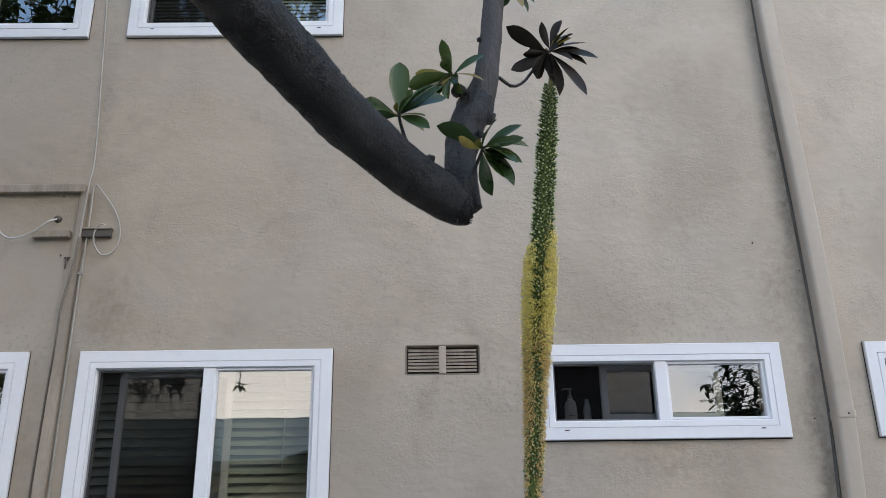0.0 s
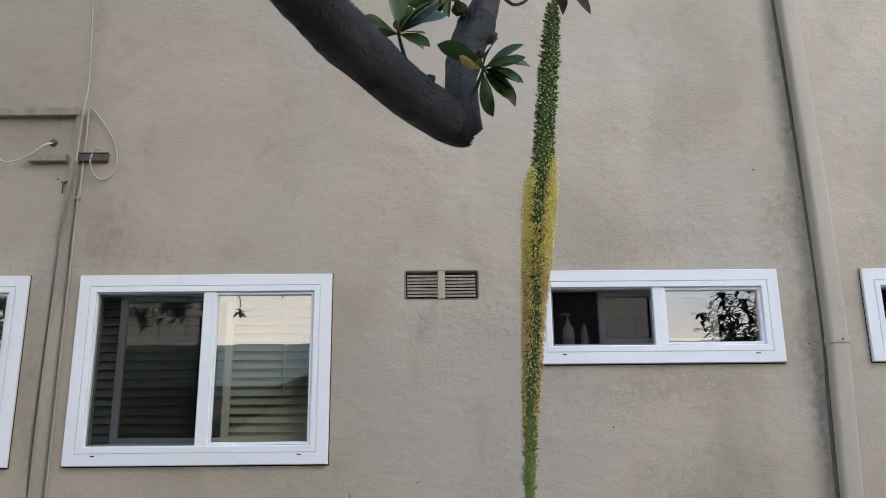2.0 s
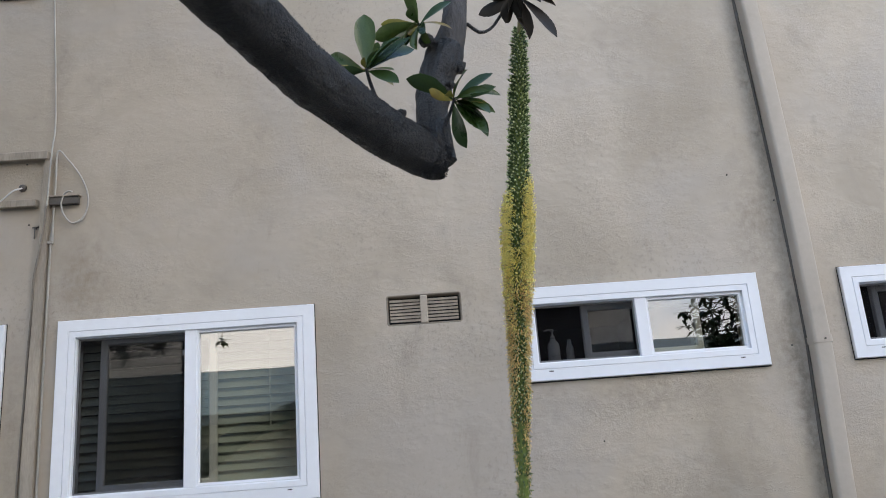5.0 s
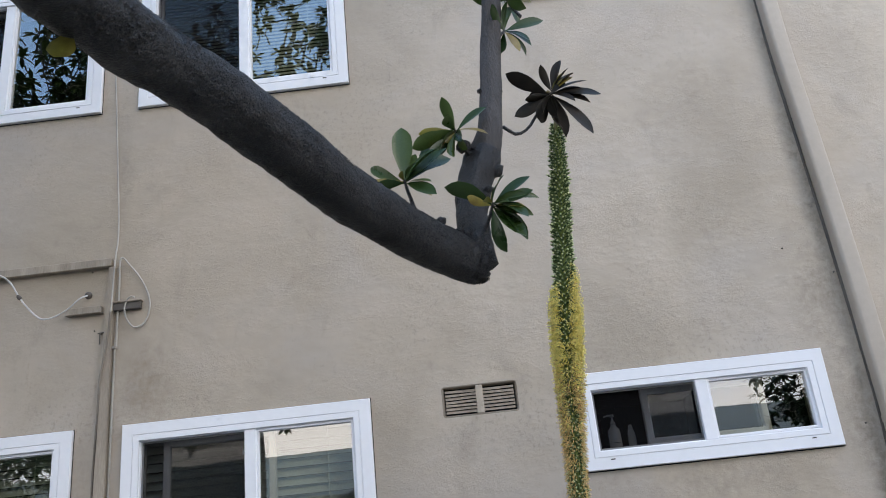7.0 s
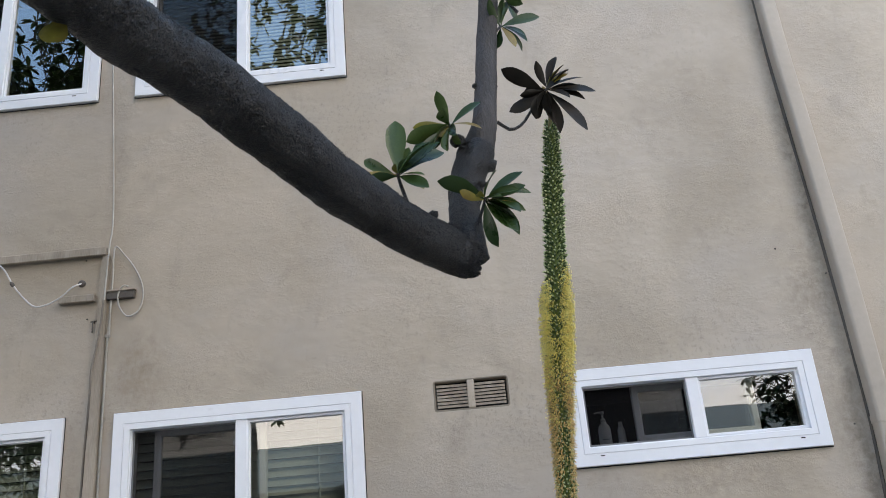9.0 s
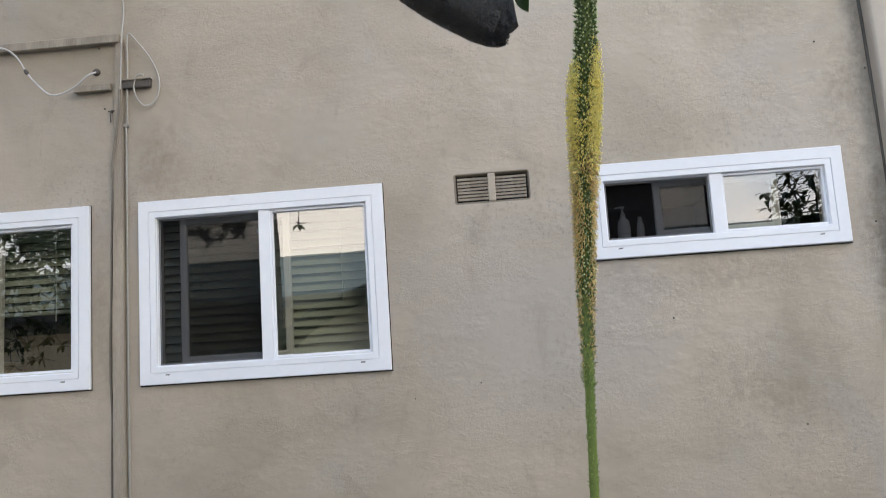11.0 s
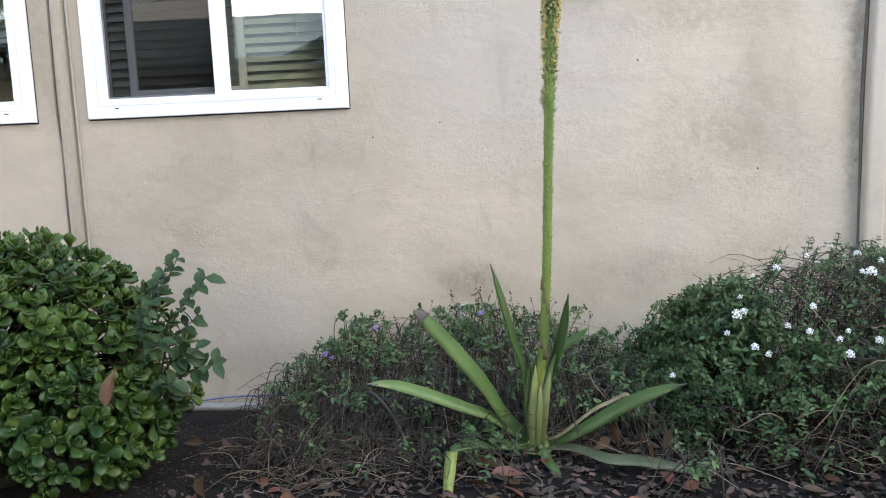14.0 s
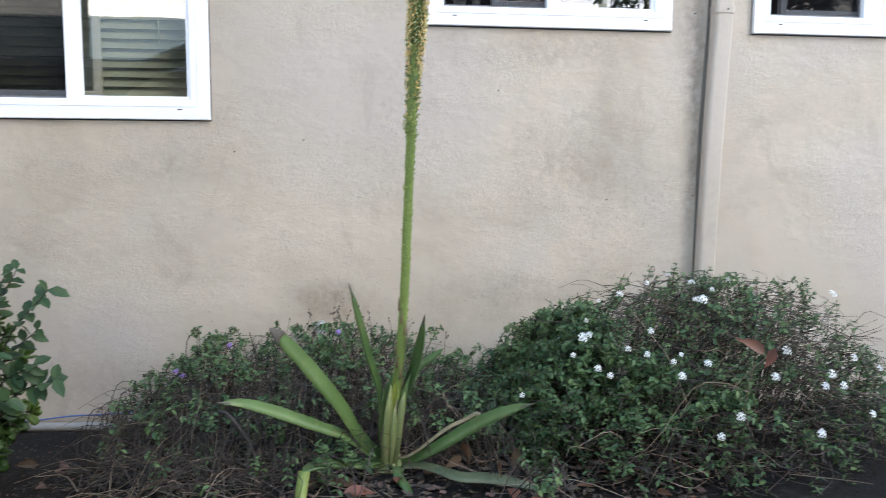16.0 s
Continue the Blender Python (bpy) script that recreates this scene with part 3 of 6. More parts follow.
def window(index, x0, x1, z0, z1, s0, s1, blind):
    w = thing("window_%d" % index, ((x0 + x1) / 2, WALL, z0), "white vinyl sliding window with a screened half, in beige stucco", "window", kind="structure")
    i0, i1, j0, j1 = x0 + 0.098, x1 - 0.098, z0 + 0.099, z1 - 0.097
    mid = x0 + 0.682 if x1 - x0 > 1.31 else x0 + 0.66
    part("window_frame", sweep_frame(Geo(), x0, x1, z0, z1, FRAME_PROFILE), VINYL, w)
    part("caulk_line", sweep_frame(Geo(), x0 - 0.0045, x1 + 0.0045, z0 - 0.006, z1 + 0.005, [(0, WALL - 0.003), (0.006, WALL - 0.004), (0.006, WALL + 0.001)]), SLOT, w, "dark shadowed joint")
    part("mullion", Geo().box(mid - 0.031, mid + 0.031, 4.131, 4.20, j0 - 0.006, j1 + 0.006, 0.004, 2), VINYL, w)
    part("glazing_bead", sweep_frame(Geo(), mid + 0.031, i1, j0, j1, [(0, 4.140), (0.010, 4.140), (0.014, 4.158), (0.0, 4.158)]), VINYL, w)
    glass_pane(Geo().box(mid + 0.033, i1 - 0.002, 4.160, 4.164, j0 + 0.002, j1 - 0.002), w, "clear glass reflecting sky and trees")
    sash = part("sliding_sash", sweep_frame(Geo(), s0, s1, j0 + 0.002, j1 - 0.002, [(0, 4.182), (0.004, 4.178), (0.030, 4.178), (0.036, 4.184), (0.036, 4.212), (0, 4.212), (0, 4.182)]), VINYL, w, "white sash slid partly open")
    glass_pane(Geo().box(s0 + 0.034, s1 - 0.034, 4.194, 4.198, j0 + 0.034, j1 - 0.034), sash)
    if index in (2, 6):
        part("sash_latch", Geo().box(mid - 0.052, mid - 0.034, 4.165, 4.18, j1 - 0.12, j1 - 0.09, 0.002), SASH, sash)
    scr = part("insect_screen", Geo().box(i0 + 0.006, mid - 0.036, 4.169, 4.1695, j0 + 0.008, j1 - 0.008), SCREEN, w, "dark woven insect screen")
    part("screen_frame", sweep_frame(Geo(), i0, mid - 0.031, j0, j1, [(0, 4.164), (0.009, 4.163), (0.009, 4.174), (0, 4.174), (0, 4.164)]), SASH, scr, "thin grey aluminium frame")
    # Solid black bars, drawn for the shade in the drain slots.
    for sx in (x0 + 0.14, x1 - 0.155):
        part("weep_slot", Geo().box(sx, sx + 0.022, 4.1225, 4.126, z0 + 0.046, z0 + 0.051), SLOT, w)
    if blind:
        bl = thing("venetian_blind", ((x0 + x1) / 2, 4.28, j1), "closed grey-green slatted blind behind the window", "blind", "window blinds")
        step = 0.047 if z0 < 3 else 0.026
        low = j1 - (j1 - j0 + 0.06) * blind
        part("headrail", Geo().box(i0 - 0.03, i1 + 0.03, 4.262, 4.31, j1 - 0.012, j1 + 0.03, 0.003), SLAT, bl)
        slat = Geo()
        hw, hz = step * 0.30, step * 0.50
        verts = []
        for k in range(5):
            u = k / 4 * 2 - 1
            verts += [(-(i1 - i0) / 2 - 0.02, u * hw, u * hz + 0.0), ((i1 - i0) / 2 + 0.02, u * hw, u * hz)]
        verts = [(x, y - 0.004 * (1 - (i // 2 / 2 - 1) ** 2), z) for i, (x, y, z) in enumerate(verts)]
        slat.add(verts, [(2 * k, 2 * k + 1, 2 * k + 3, 2 * k + 2) for k in range(4)])
        me = slat.mesh("slat", SLAT, True)
        z = j1 - 0.03
        while z > low:
            piece("slat", me, bl, Matrix.Translation(((x0 + x1) / 2, 4.285, z)) @ pose(0, 0, 0, random.uniform(-2.5, 2.5), random.uniform(-0.15, 0.15), 0))
            z -= step
        part("bottom_rail", Geo().box(i0 - 0.02, i1 + 0.02, 4.272, 4.298, z - 0.006, z + 0.014, 0.003), SLAT, bl)
        part("wand", Geo().tube([(i1 - 0.16, 4.262, j1), (i1 - 0.16, 4.262, j1 - 0.5)], 0.004, 6), SLAT, bl)
    return w


for k, row in enumerate(WINDOWS):
    window(k + 1, *row)

# louvred vent, sunk in the stucco
va, vb, vc, vd = VENT
vent = thing("wall_vent", ((va + vb) / 2, WALL, vc), "beige painted louvred metal vent sunk in the stucco", "vent")
def rounded_frame(x0, x1, z0, z1, radius, profile):
    """Like sweep_frame, with rounded corners."""
    rows = []
    for ins, y in profile:
        r = max(0.004, radius - ins)
        for cx, cz, a0 in ((x1 - ins - r, z1 - ins - r, 0), (x0 + ins + r, z1 - ins - r, 90), (x0 + ins + r, z0 + ins + r, 180), (x1 - ins - r, z0 + ins + r, 270)):
            rows += [(cx + r * math.cos(radians(a0 + k * 18)), y, cz + r * math.sin(radians(a0 + k * 18))) for k in range(6)]
    return Geo().add(rows, [(i * 24 + j, (i + 1) * 24 + j, (i + 1) * 24 + (j + 1) % 24, i * 24 + (j + 1) % 24) for i in range(len(profile) - 1) for j in range(24)])


VENTDARK = mat("vent_dark", (0.27, 0.225, 0.18), 0.85, scale=9, fine=60)
part("vent_frame", rounded_frame(va - 0.005, vb + 0.005, vc - 0.005, vd + 0.005, 0.016, [(0, WALL + 0.001), (0.001, 4.1494), (0.005, 4.1490), (0.009, 4.153), (0.012, 4.166), (0.013, 4.19)]), VENTDARK, vent, "darker sunken edge", smooth=True)
# A black sheet stands in for the shade in the duct.
part("backing", Geo().box(va + 0.002, vb - 0.002, 4.20, 4.21, vc + 0.002, vd - 0.002), SLOT, vent, "black sheet for the shade behind the louvres")
part("centre_bar", Geo().box(-0.024, 0.014, 4.146, 4.198, vc + 0.003, vd - 0.003, 0.004), STUCCO, vent)
lou = Geo()
lou.add([(-0.081, 0.0, -0.0015), (0.081, 0.0, -0.0015), (0.081, 0.026, 0.006), (-0.081, 0.026, 0.006), (-0.081, 0.001, -0.0125), (0.081, 0.001, -0.0125), (0.081, 0.026, -0.003), (-0.081, 0.026, -0.003)],
        [(0, 1, 2, 3), (7, 6, 5, 4), (0, 4, 5, 1), (1, 5, 6, 2), (2, 6, 7, 3), (3, 7, 4, 0)])
lou = lou.mesh("louvre", TRIM)
for side in (-0.104, 0.094):
    for k in range(7):
        piece("louvre", lou, vent, Matrix.Translation((side, 4.152, vc + 0.026 + k * 0.0178)) @ pose(0, 0, 0, random.uniform(-3, 3), random.uniform(-0.8, 0.8), 0))

# downpipe: a flattened pipe, its bow and thinner foot shaped to fit the camera's view
PIPE_X = [(-0.1, 1.938), (0.86, 1.950), (1.4, 1.962), (2.0, 1.985), (2.6, 1.983), (3.0, 1.977), (3.6, 1.960), (4.2, 1.940), (6.5, 1.915)]
PIPE_Y = [(-0.1, 4.078), (0.9, 4.072), (2.0, 4.056), (6.5, 4.052)]


def pipe_rows(zs, grow=0.0):
    """Rounded rectangular sections at each height."""
    g, n = Geo(), 24
    verts = []
    for z in zs:
        x0, y0 = lerp(PIPE_X, z) - grow, lerp(PIPE_Y, z) - grow
        x1, y1, r = x0 + 0.094 + 2 * grow, 4.149, 0.018
        for cx, cy, a0 in ((x1 - r, y1 - r, 0), (x0 + r, y1 - r, 90), (x0 + r, y0 + r, 180), (x1 - r, y0 + r, 270)):
            verts += [(cx + r * math.cos(radians(a0 + k * 18)), cy + r * math.sin(radians(a0 + k * 18)), z) for k in range(6)]
    faces = [(i * n + j, i * n + (j + 1) % n, (i + 1) * n + (j + 1) % n, (i + 1) * n + j) for i in range(len(zs) - 1) for j in range(n)]
    faces += [tuple(range(n))[::-1], tuple((len(zs) - 1) * n + j for j in range(n))]
    return g.add(verts, faces)


dp = thing("downpipe", (2.035, 4.1, GROUND), "beige painted flat metal downpipe strapped to the wall", "downpipe")
part("pipe", pipe_rows(list(np.linspace(-0.06, 6.5, 60))), DOWNPIPE, dp, smooth=True)
for cz in (2.045, 4.95):
    st = part("strap", pipe_rows([cz - 0.018, cz + 0.018], 0.004), DOWNPIPE, dp)
    part("screw", Geo().tube([(lerp(PIPE_X, cz) + 0.055, 4.055, cz), (lerp(PIPE_X, cz) + 0.055, lerp(PIPE_Y, cz) - 0.008, cz)], [0.006, 0.005], 8), RUST, st)

# Dark bead added to draw the shadow line at the pipe's left side.
part("sealant_bead", Geo().tube([(lerp(PIPE_X, z) - 0.002 + 0.003 * math.sin(z * 3.1), 4.146, z) for z in np.linspace(-0.05, 6.4, 60)], [0.009 + 0.002 * math.sin(z * 5) for z in np.linspace(0, 6.4, 60)], 6), mat("joint_shadow", (0.12, 0.105, 0.09), 0.8, scale=5, fine=60), dp, "dark bead added for the shadow along the joint")

# timber cover strips, conduit and cables
cover = thing("cable_cover", (-2.01, 4.13, GROUND), "beige painted timber strips boxing in cables on the wall", "cable cover")
part("upright_strip", Geo().add([(-2.044, 4.118, -0.06), (-1.981, 4.118, -0.06), (-1.981, 4.149, -0.06), (-2.044, 4.149, -0.06), (-2.040, 4.118, 1.9), (-1.981, 4.118, 1.9), (-1.981, 4.149, 1.9), (-2.040, 4.149, 1.9), (-2.012, 4.118, 3.33), (-1.979, 4.118, 3.33), (-1.979, 4.149, 3.33), (-2.012, 4.149, 3.33)],
     [(0, 3, 2, 1), (0, 1, 5, 4), (1, 2, 6, 5), (2, 3, 7, 6), (3, 0, 4, 7), (4, 5, 9, 8), (5, 6, 10, 9), (6, 7, 11, 10), (7, 4, 8, 11), (8, 9, 10, 11)]), TRIM, cover)
part("cross_strip", Geo().box(-4.6, -1.993, 4.108, 4.149, 3.332, 3.380, 0.003), TRIM, cover)
part("short_strip", Geo().box(-2.247, -2.045, 4.112, 4.149, 3.064, 3.104, 0.003), TRIM, cover)
# Solid dark block in place of the shade inside the recess.
part("bracket", Geo().box(-1.979, -1.822, 4.120, 4.148, 3.066, 3.108, 0.003), RUST, cover, "dark block for the shade in an open cable bracket")
part("bracket_lip", Geo().box(-1.979, -1.815, 4.112, 4.149, 3.109, 3.118, 0.002), TRIM, cover)
conduit = thing("conduit", (-1.965, 4.14, GROUND), "thin grey metal conduit beside the timber strip", "conduit")
part("tube", Geo().tube(spline([(-1.967, 4.141, -0.06), (-1.967, 4.141, 1.2), (-1.966, 4.141, 2.75), (-1.960, 4.140, 2.9), (-1.958, 4.140, 3.07)], 40), 0.0065, 8), CONDUIT, conduit, smooth=True)
for cz in (2.86,):
    part("clip", Geo().box(-1.980, -1.952, 4.130, 4.149, cz - 0.008, cz + 0.008, 0.002), CONDUIT, conduit)
# The cable's brown is darkened to take in the shadow line beside the strip.
solid("brown_cable", Geo().tube(spline([(-2.066, 4.144, -0.05), (-2.064, 4.143, 0.6), (-2.060, 4.143, 1.06), (-2.056, 4.143, 1.30), (-2.066, 4.143, 1.57), (-2.056, 4.143, 2.02), (-2.053, 4.142, 2.25), (-2.038, 4.128, 2.48), (-2.030, 4.113, 2.66), (-2.008, 4.112, 2.82), (-1.994, 4.112, 2.94), (-1.988, 4.112, 3.06)], 70), 0.0062, 7), mat("shadowed_brown_cable", (0.24, 0.20, 0.165), 0.6, scale=8, fine=80, fine_amt=0.25), "brown cable along the timber strip, darkened for its shadow", "cable", smooth=True, base=(-2.06, 4.144, GROUND))
solid("thin_cable", Geo().tube(spline([(-1.984, 4.112, 3.06), (-1.980, 4.112, 3.2), (-1.970, 4.106, 3.38), (-1.978, 4.143, 3.6), (-2.02, 4.144, 4.3), (-2.055, 4.144, 4.9), (-2.09, 4.144, 6.0)], 90), 0.0045, 6), CABLE, "thin beige cable running up the wall", "cable", smooth=True, base=(-1.984, 4.112, 3.06))
solid("looped_cable", Geo().tube(spline([(-1.956, 4.140, 2.85), (-1.958, 4.138, 3.0), (-1.952, 4.132, 3.2), (-1.945, 4.122, 3.375), (-1.889, 4.132, 3.323), (-1.842, 4.136, 3.26), (-1.808, 4.136, 3.20), (-1.782, 4.136, 3.13), (-1.776, 4.136, 3.06), (-1.799, 4.134, 2.987), (-1.853, 4.130, 2.960), (-1.897, 4.128, 3.005), (-1.913, 4.124, 3.06), (-1.903, 4.118, 3.110), (-1.876, 4.106, 3.132), (-1.85, 4.103, 3.128)], 90), 0.005, 6), CABLE, "pale cable tied in a loop on the wall", "cable", smooth=True, base=(-1.88, 4.14, 2.965))
solid("service_cable", Geo().tube(spline([(-2.131, 4.135, 3.179), (-2.165, 4.10, 3.150), (-2.222, 4.095, 3.098), (-2.30, 4.10, 3.062), (-2.372, 4.10, 3.058), (-2.434, 4.10, 3.108), (-2.506, 4.10, 3.194), (-2.57, 4.10, 3.294), (-2.642, 4.095, 3.347), (-2.75, 4.10, 3.362), (-2.95, 4.10, 3.375)], 60), 0.005, 6), mat("white_cable", (0.66, 0.65, 0.64), 0.4, scale=8, fine=60, fine_amt=0.1), "drooping white cable fixed to the wall", "cable", smooth=True, base=(-2.135, 4.135, 3.183))
solid("cable_joint", Geo().tube([(-2.500, 4.10, 3.186), (-2.506, 4.10, 3.194), (-2.516, 4.10, 3.207), (-2.522, 4.10, 3.215)], [0.006, 0.011, 0.011, 0.006], 10), RUST, "dark joint sleeve on the drooping cable", "cable joint", smooth=True, base=(-2.51, 4.1, 3.19))
solid("wall_hook", Geo().tube(spline([(-2.049, 4.15, 2.945), (-2.049, 4.135, 2.95), (-2.049, 4.13, 2.93), (-2.049, 4.132, 2.885)], 10), 0.004, 6).tube([(-2.066, 4.14, 2.950), (-2.032, 4.14, 2.952)], 0.004, 6), RUST, "small dark iron hook in the stucco", "hook", smooth=True, base=(-2.049, 4.15, 2.94))
solid("cable_entry", Geo().add(*(lambda g: (g.v, g.f))(Geo().tube([(-2.135, 4.150, 3.183), (-2.135, 4.140, 3.183), (-2.135, 4.132, 3.183), (-2.135, 4.128, 3.183)], [0.022, 0.020, 0.012, 0.004], 12))), RUST, "small round dark cable entry cap", "cable cap", smooth=True, base=(-2.135, 4.15, 3.183))

# old screws and plugged holes in the stucco
spots = [(1.905, 2.035), (1.955, 2.835), (1.72, 3.0), (-0.47, 1.30), (-0.13, 1.36), (0.86, 1.62), (1.45, 1.06), (-2.12, 3.32), (-2.09, 2.97), (1.93, 1.08)]
for sx, sz in spots:
    solid("wall_screw", Geo().tube([(sx, WALL + 0.002, sz), (sx, 4.146, sz), (sx, 4.142, sz)], [0.005, 0.0045, 0.002], 8), RUST, "small dark screw head in the stucco", "screw", "screws in the wall", base=(sx, WALL, sz))
STUBPIPE = mat("weathered_white_pvc", (0.40, 0.38, 0.35), 0.6, scale=9, fine=60)
stub = thing("drain_stub", (-0.055, 4.12, 0.36), "short dull white pipe stub sticking out of the wall", "pipe")
part("elbow", Geo().tube(spline([(-0.055, 4.15, 0.415), (-0.055, 4.115, 0.415), (-0.055, 4.085, 0.40), (-0.055, 4.075, 0.36), (-0.055, 4.075, 0.325)], 14), 0.017, 12), STUBPIPE, stub, smooth=True)
part("collar", Geo().tube([(-0.055, 4.149, 0.415), (-0.055, 4.138, 0.415)], [0.026, 0.024], 12), STUBPIPE, stub)

# things on the sill behind the small window
soap = thing("soap_bottle", (0.672, 4.262, 2.037), "white pump soap bottle on the window sill", "bottle")
part("body", Geo().lathe(0.672, 4.262, [(2.037, 0.030), (2.040, 0.033), (2.125, 0.033), (2.150, 0.028), (2.163, 0.014), (2.172, 0.012)]), BOTTLE, soap, smooth=True)
pump = part("pump", Geo().lathe(0.672, 4.262, [(2.172, 0.013), (2.186, 0.013), (2.188, 0.005), (2.214, 0.005), (2.215, 0.012), (2.226, 0.010)], 14), BOTTLE, soap, smooth=True)
part("spout", Geo().tube([(0.672, 4.262, 2.221), (0.650, 4.262, 2.223), (0.628, 4.262, 2.217)], [0.006, 0.005, 0.003], 8), BOTTLE, pump)
part("label_bar", Geo().box(0.655, 0.690, 4.2275, 4.2292, 2.075, 2.079), SASH, soap)
tube_b = thing("plastic_bottle", (0.760, 4.27, 2.037), "slim pale plastic bottle on the window sill", "bottle")
part("body", Geo().lathe(0.760, 4.27, [(2.037, 0.019), (2.04, 0.021), (2.12, 0.020), (2.14, 0.012)]), BOTTLE, tube_b, smooth=True)
part("cap", Geo().lathe(0.760, 4.27, [(2.14, 0.012), (2.165, 0.011)], 14), BOTTLE, tube_b)
solid("window_ledge", Geo().box(0.50, 1.75, 4.226, 4.34, 2.018, 2.037, 0.003), VINYL, "white inner ledge under the small window", "sill", kind="structure")
for bx, bw, bh, by, ang in ((-2.62, 0.40, 0.42, 4.75, 8), (-3.02, 0.36, 0.34, 4.70, -14)):
    cb = thing("cardboard_box", (bx, by, 1.3), "brown cardboard box stacked behind the window", "box", "boxes behind the window")
    cb.rotation_euler[2] = radians(ang)
    part("carton", Geo().box(bx - bw / 2, bx + bw / 2, by - 0.15, by + 0.15, 1.3, 1.3 + bh, 0.004), CARD, cb)
    part("flap", Geo().add([(bx - bw / 2, by - 0.15, 1.3 + bh), (bx + bw / 2, by - 0.15, 1.3 + bh), (bx + bw / 2, by - 0.24, 1.36 + bh), (bx - bw / 2, by - 0.24, 1.36 + bh)], [(0, 1, 2, 3)]), CARD, cb)
solid("storage_table", Geo().box(-3.45, -2.2, 4.45, 5.1, 1.255, 1.30, 0.004).box(-3.4, -3.34, 4.5, 4.56, 0.12, 1.255).box(-2.31, -2.25, 4.5, 4.56, 0.12, 1.255).box(-3.4, -3.34, 4.99, 5.05, 0.12, 1.255).box(-2.31, -2.25, 4.99, 5.05, 0.12, 1.255), CARD, "brown table under the boxes behind the window", "table", base=(-2.8, 4.8, 0.12))


# ---- ground ----
def ground_height(x, y):
    if y > 2.5:
        n = noise.fractal(Vector((x * 1.7, y * 1.7, 0.3)), 1.0, 2.0, 5)
        return GROUND + 0.022 * n + 0.03 * max(0, min(1, (3.9 - abs(y - 3.3) * 2 - 2.8))) * (1 if x > -0.9 else 0.2)
    return -0.13


gx = [-600, -200, -60, -20, -8, -4.5, *np.linspace(-3.4, 3.4, 171), 4.5, 8, 20, 60, 200, 600]
gy = [-600, -200, -60, -20, -8, -3, 0, 2, 2.49, 2.51, *np.linspace(2.55, 4.16, 60), 9, 20, 60, 200, 600]
gg = Geo()
gg.add([(x, y, ground_height(x, y) if y < 4.2 and abs(x) < 9 else -0.13) for y in gy for x in gx],
       [(j * len(gx) + i, j * len(gx) + i + 1, (j + 1) * len(gx) + i + 1, (j + 1) * len(gx) + i) for j in range(len(gy) - 1) for i in range(len(gx) - 1)])
solid("ground", gg, SOIL, "dark bare garden soil with crumbs and litter", "ground", kind="structure", smooth=True)
kerb = thing("kerb", (0, 2.52, -0.13), "faded red painted concrete kerb edging the planting bed", "kerb", kind="structure")
km = Geo().box(-0.598, 0.598, -0.06, 0.06, -0.08, 0.075, 0.012, 2).mesh("kerb_stone", KERB)
for k in range(-6, 7):
    piece("kerb_stone", km, kerb, Matrix.Translation((0.036 + k * 1.2, 2.515, -0.045)) @ pose(0, 0, 0, random.uniform(-.4, .4), random.uniform(-.3, .3), random.uniform(-.3, .3)))
# Unseen slabs added before the bed; tone and extent set the bounced light.
pav = thing("pavement", (0, 0, -0.13), "plain grey concrete path, unseen and added for bounced light", "pavement", kind="structure")
pm = Geo().box(-0.745, 0.745, -0.745, 0.745, -0.03, 0.03, 0.006).mesh("slab", PAVING)
for i in range(-5, 6):
    for j in range(4):
        if i == -2 and j > 1:
            continue  # the tree's pit
        piece("slab", pm, pav, Matrix.Translation((i * 1.5, 1.69 - j * 1.5, -0.115)))
hose = solid("pvc_pipe", Geo().tube(spline([(-1.75, 4.075, -0.048), (-1.5, 4.07, -0.045), (-1.18, 4.06, -0.05), (-1.02, 4.04, -0.055)], 20), 0.022, 12), PVC, "grey plastic pipe lying along the foot of the wall", "pipe", smooth=True, base=(-1.4, 4.07, -0.07))
solid("blue_cord", Geo().tube(spline([(-1.72, 4.11, -0.03), (-1.5, 4.115, -0.03), (-1.3, 4.12, -0.012), (-1.1, 4.11, -0.005), (-0.95, 4.1, 0.01)], 24), 0.004, 6), ROPE, "thin blue cord at the foot of the wall", "cord", smooth=True, base=(-1.4, 4.11, -0.07))


# ---- flowering agave ----
AXIS = [(0.240, 3.310, -0.06), (0.258, 3.223, 0.284), (0.274, 3.162, 0.51), (0.284, 3.092, 0.771), (0.288, 3.014, 1.058), (0.292, 2.948, 1.304), (0.296, 2.881, 1.552), (0.302, 2.838, 1.709),
        (0.310, 2.786, 1.903), (0.320, 2.735, 2.094), (0.331, 2.684, 2.282), (0.346, 2.637, 2.456), (0.363, 2.578, 2.674), (0.381, 2.513, 2.915), (0.386, 2.487, 3.010)]
axis_pts = spline(AXIS, 120)
CORE = [(-0.06, 0.023), (0.3, 0.021), (0.6, 0.0175), (1.3, 0.0165), (1.6, 0.019), (2.0, 0.018), (2.4, 0.022), (2.9, 0.0175), (3.0, 0.013)]
agave = thing("agave", (0.24, 3.31, -0.05), "flowering agave with a tall spike and long green leaves", "agave")
stalk = part("flower_stalk", Geo().tube(axis_pts, [lerp(CORE, p.z) for p in axis_pts], 16, 0.05), STALK, agave, "tall leaning green stalk with small bracts", smooth=True)


def on_axis(z):
    k = min(range(len(axis_pts)), key=lambda i: abs(axis_pts[i].z - z))
    a = axis_pts[max(k - 1, 0)]
    b = axis_pts[min(k + 1, len(axis_pts) - 1)]
    f = (z - a.z) / (b.z - a.z)
    return a.lerp(b, max(0.0, min(1.0, f))), (b - a).normalized()


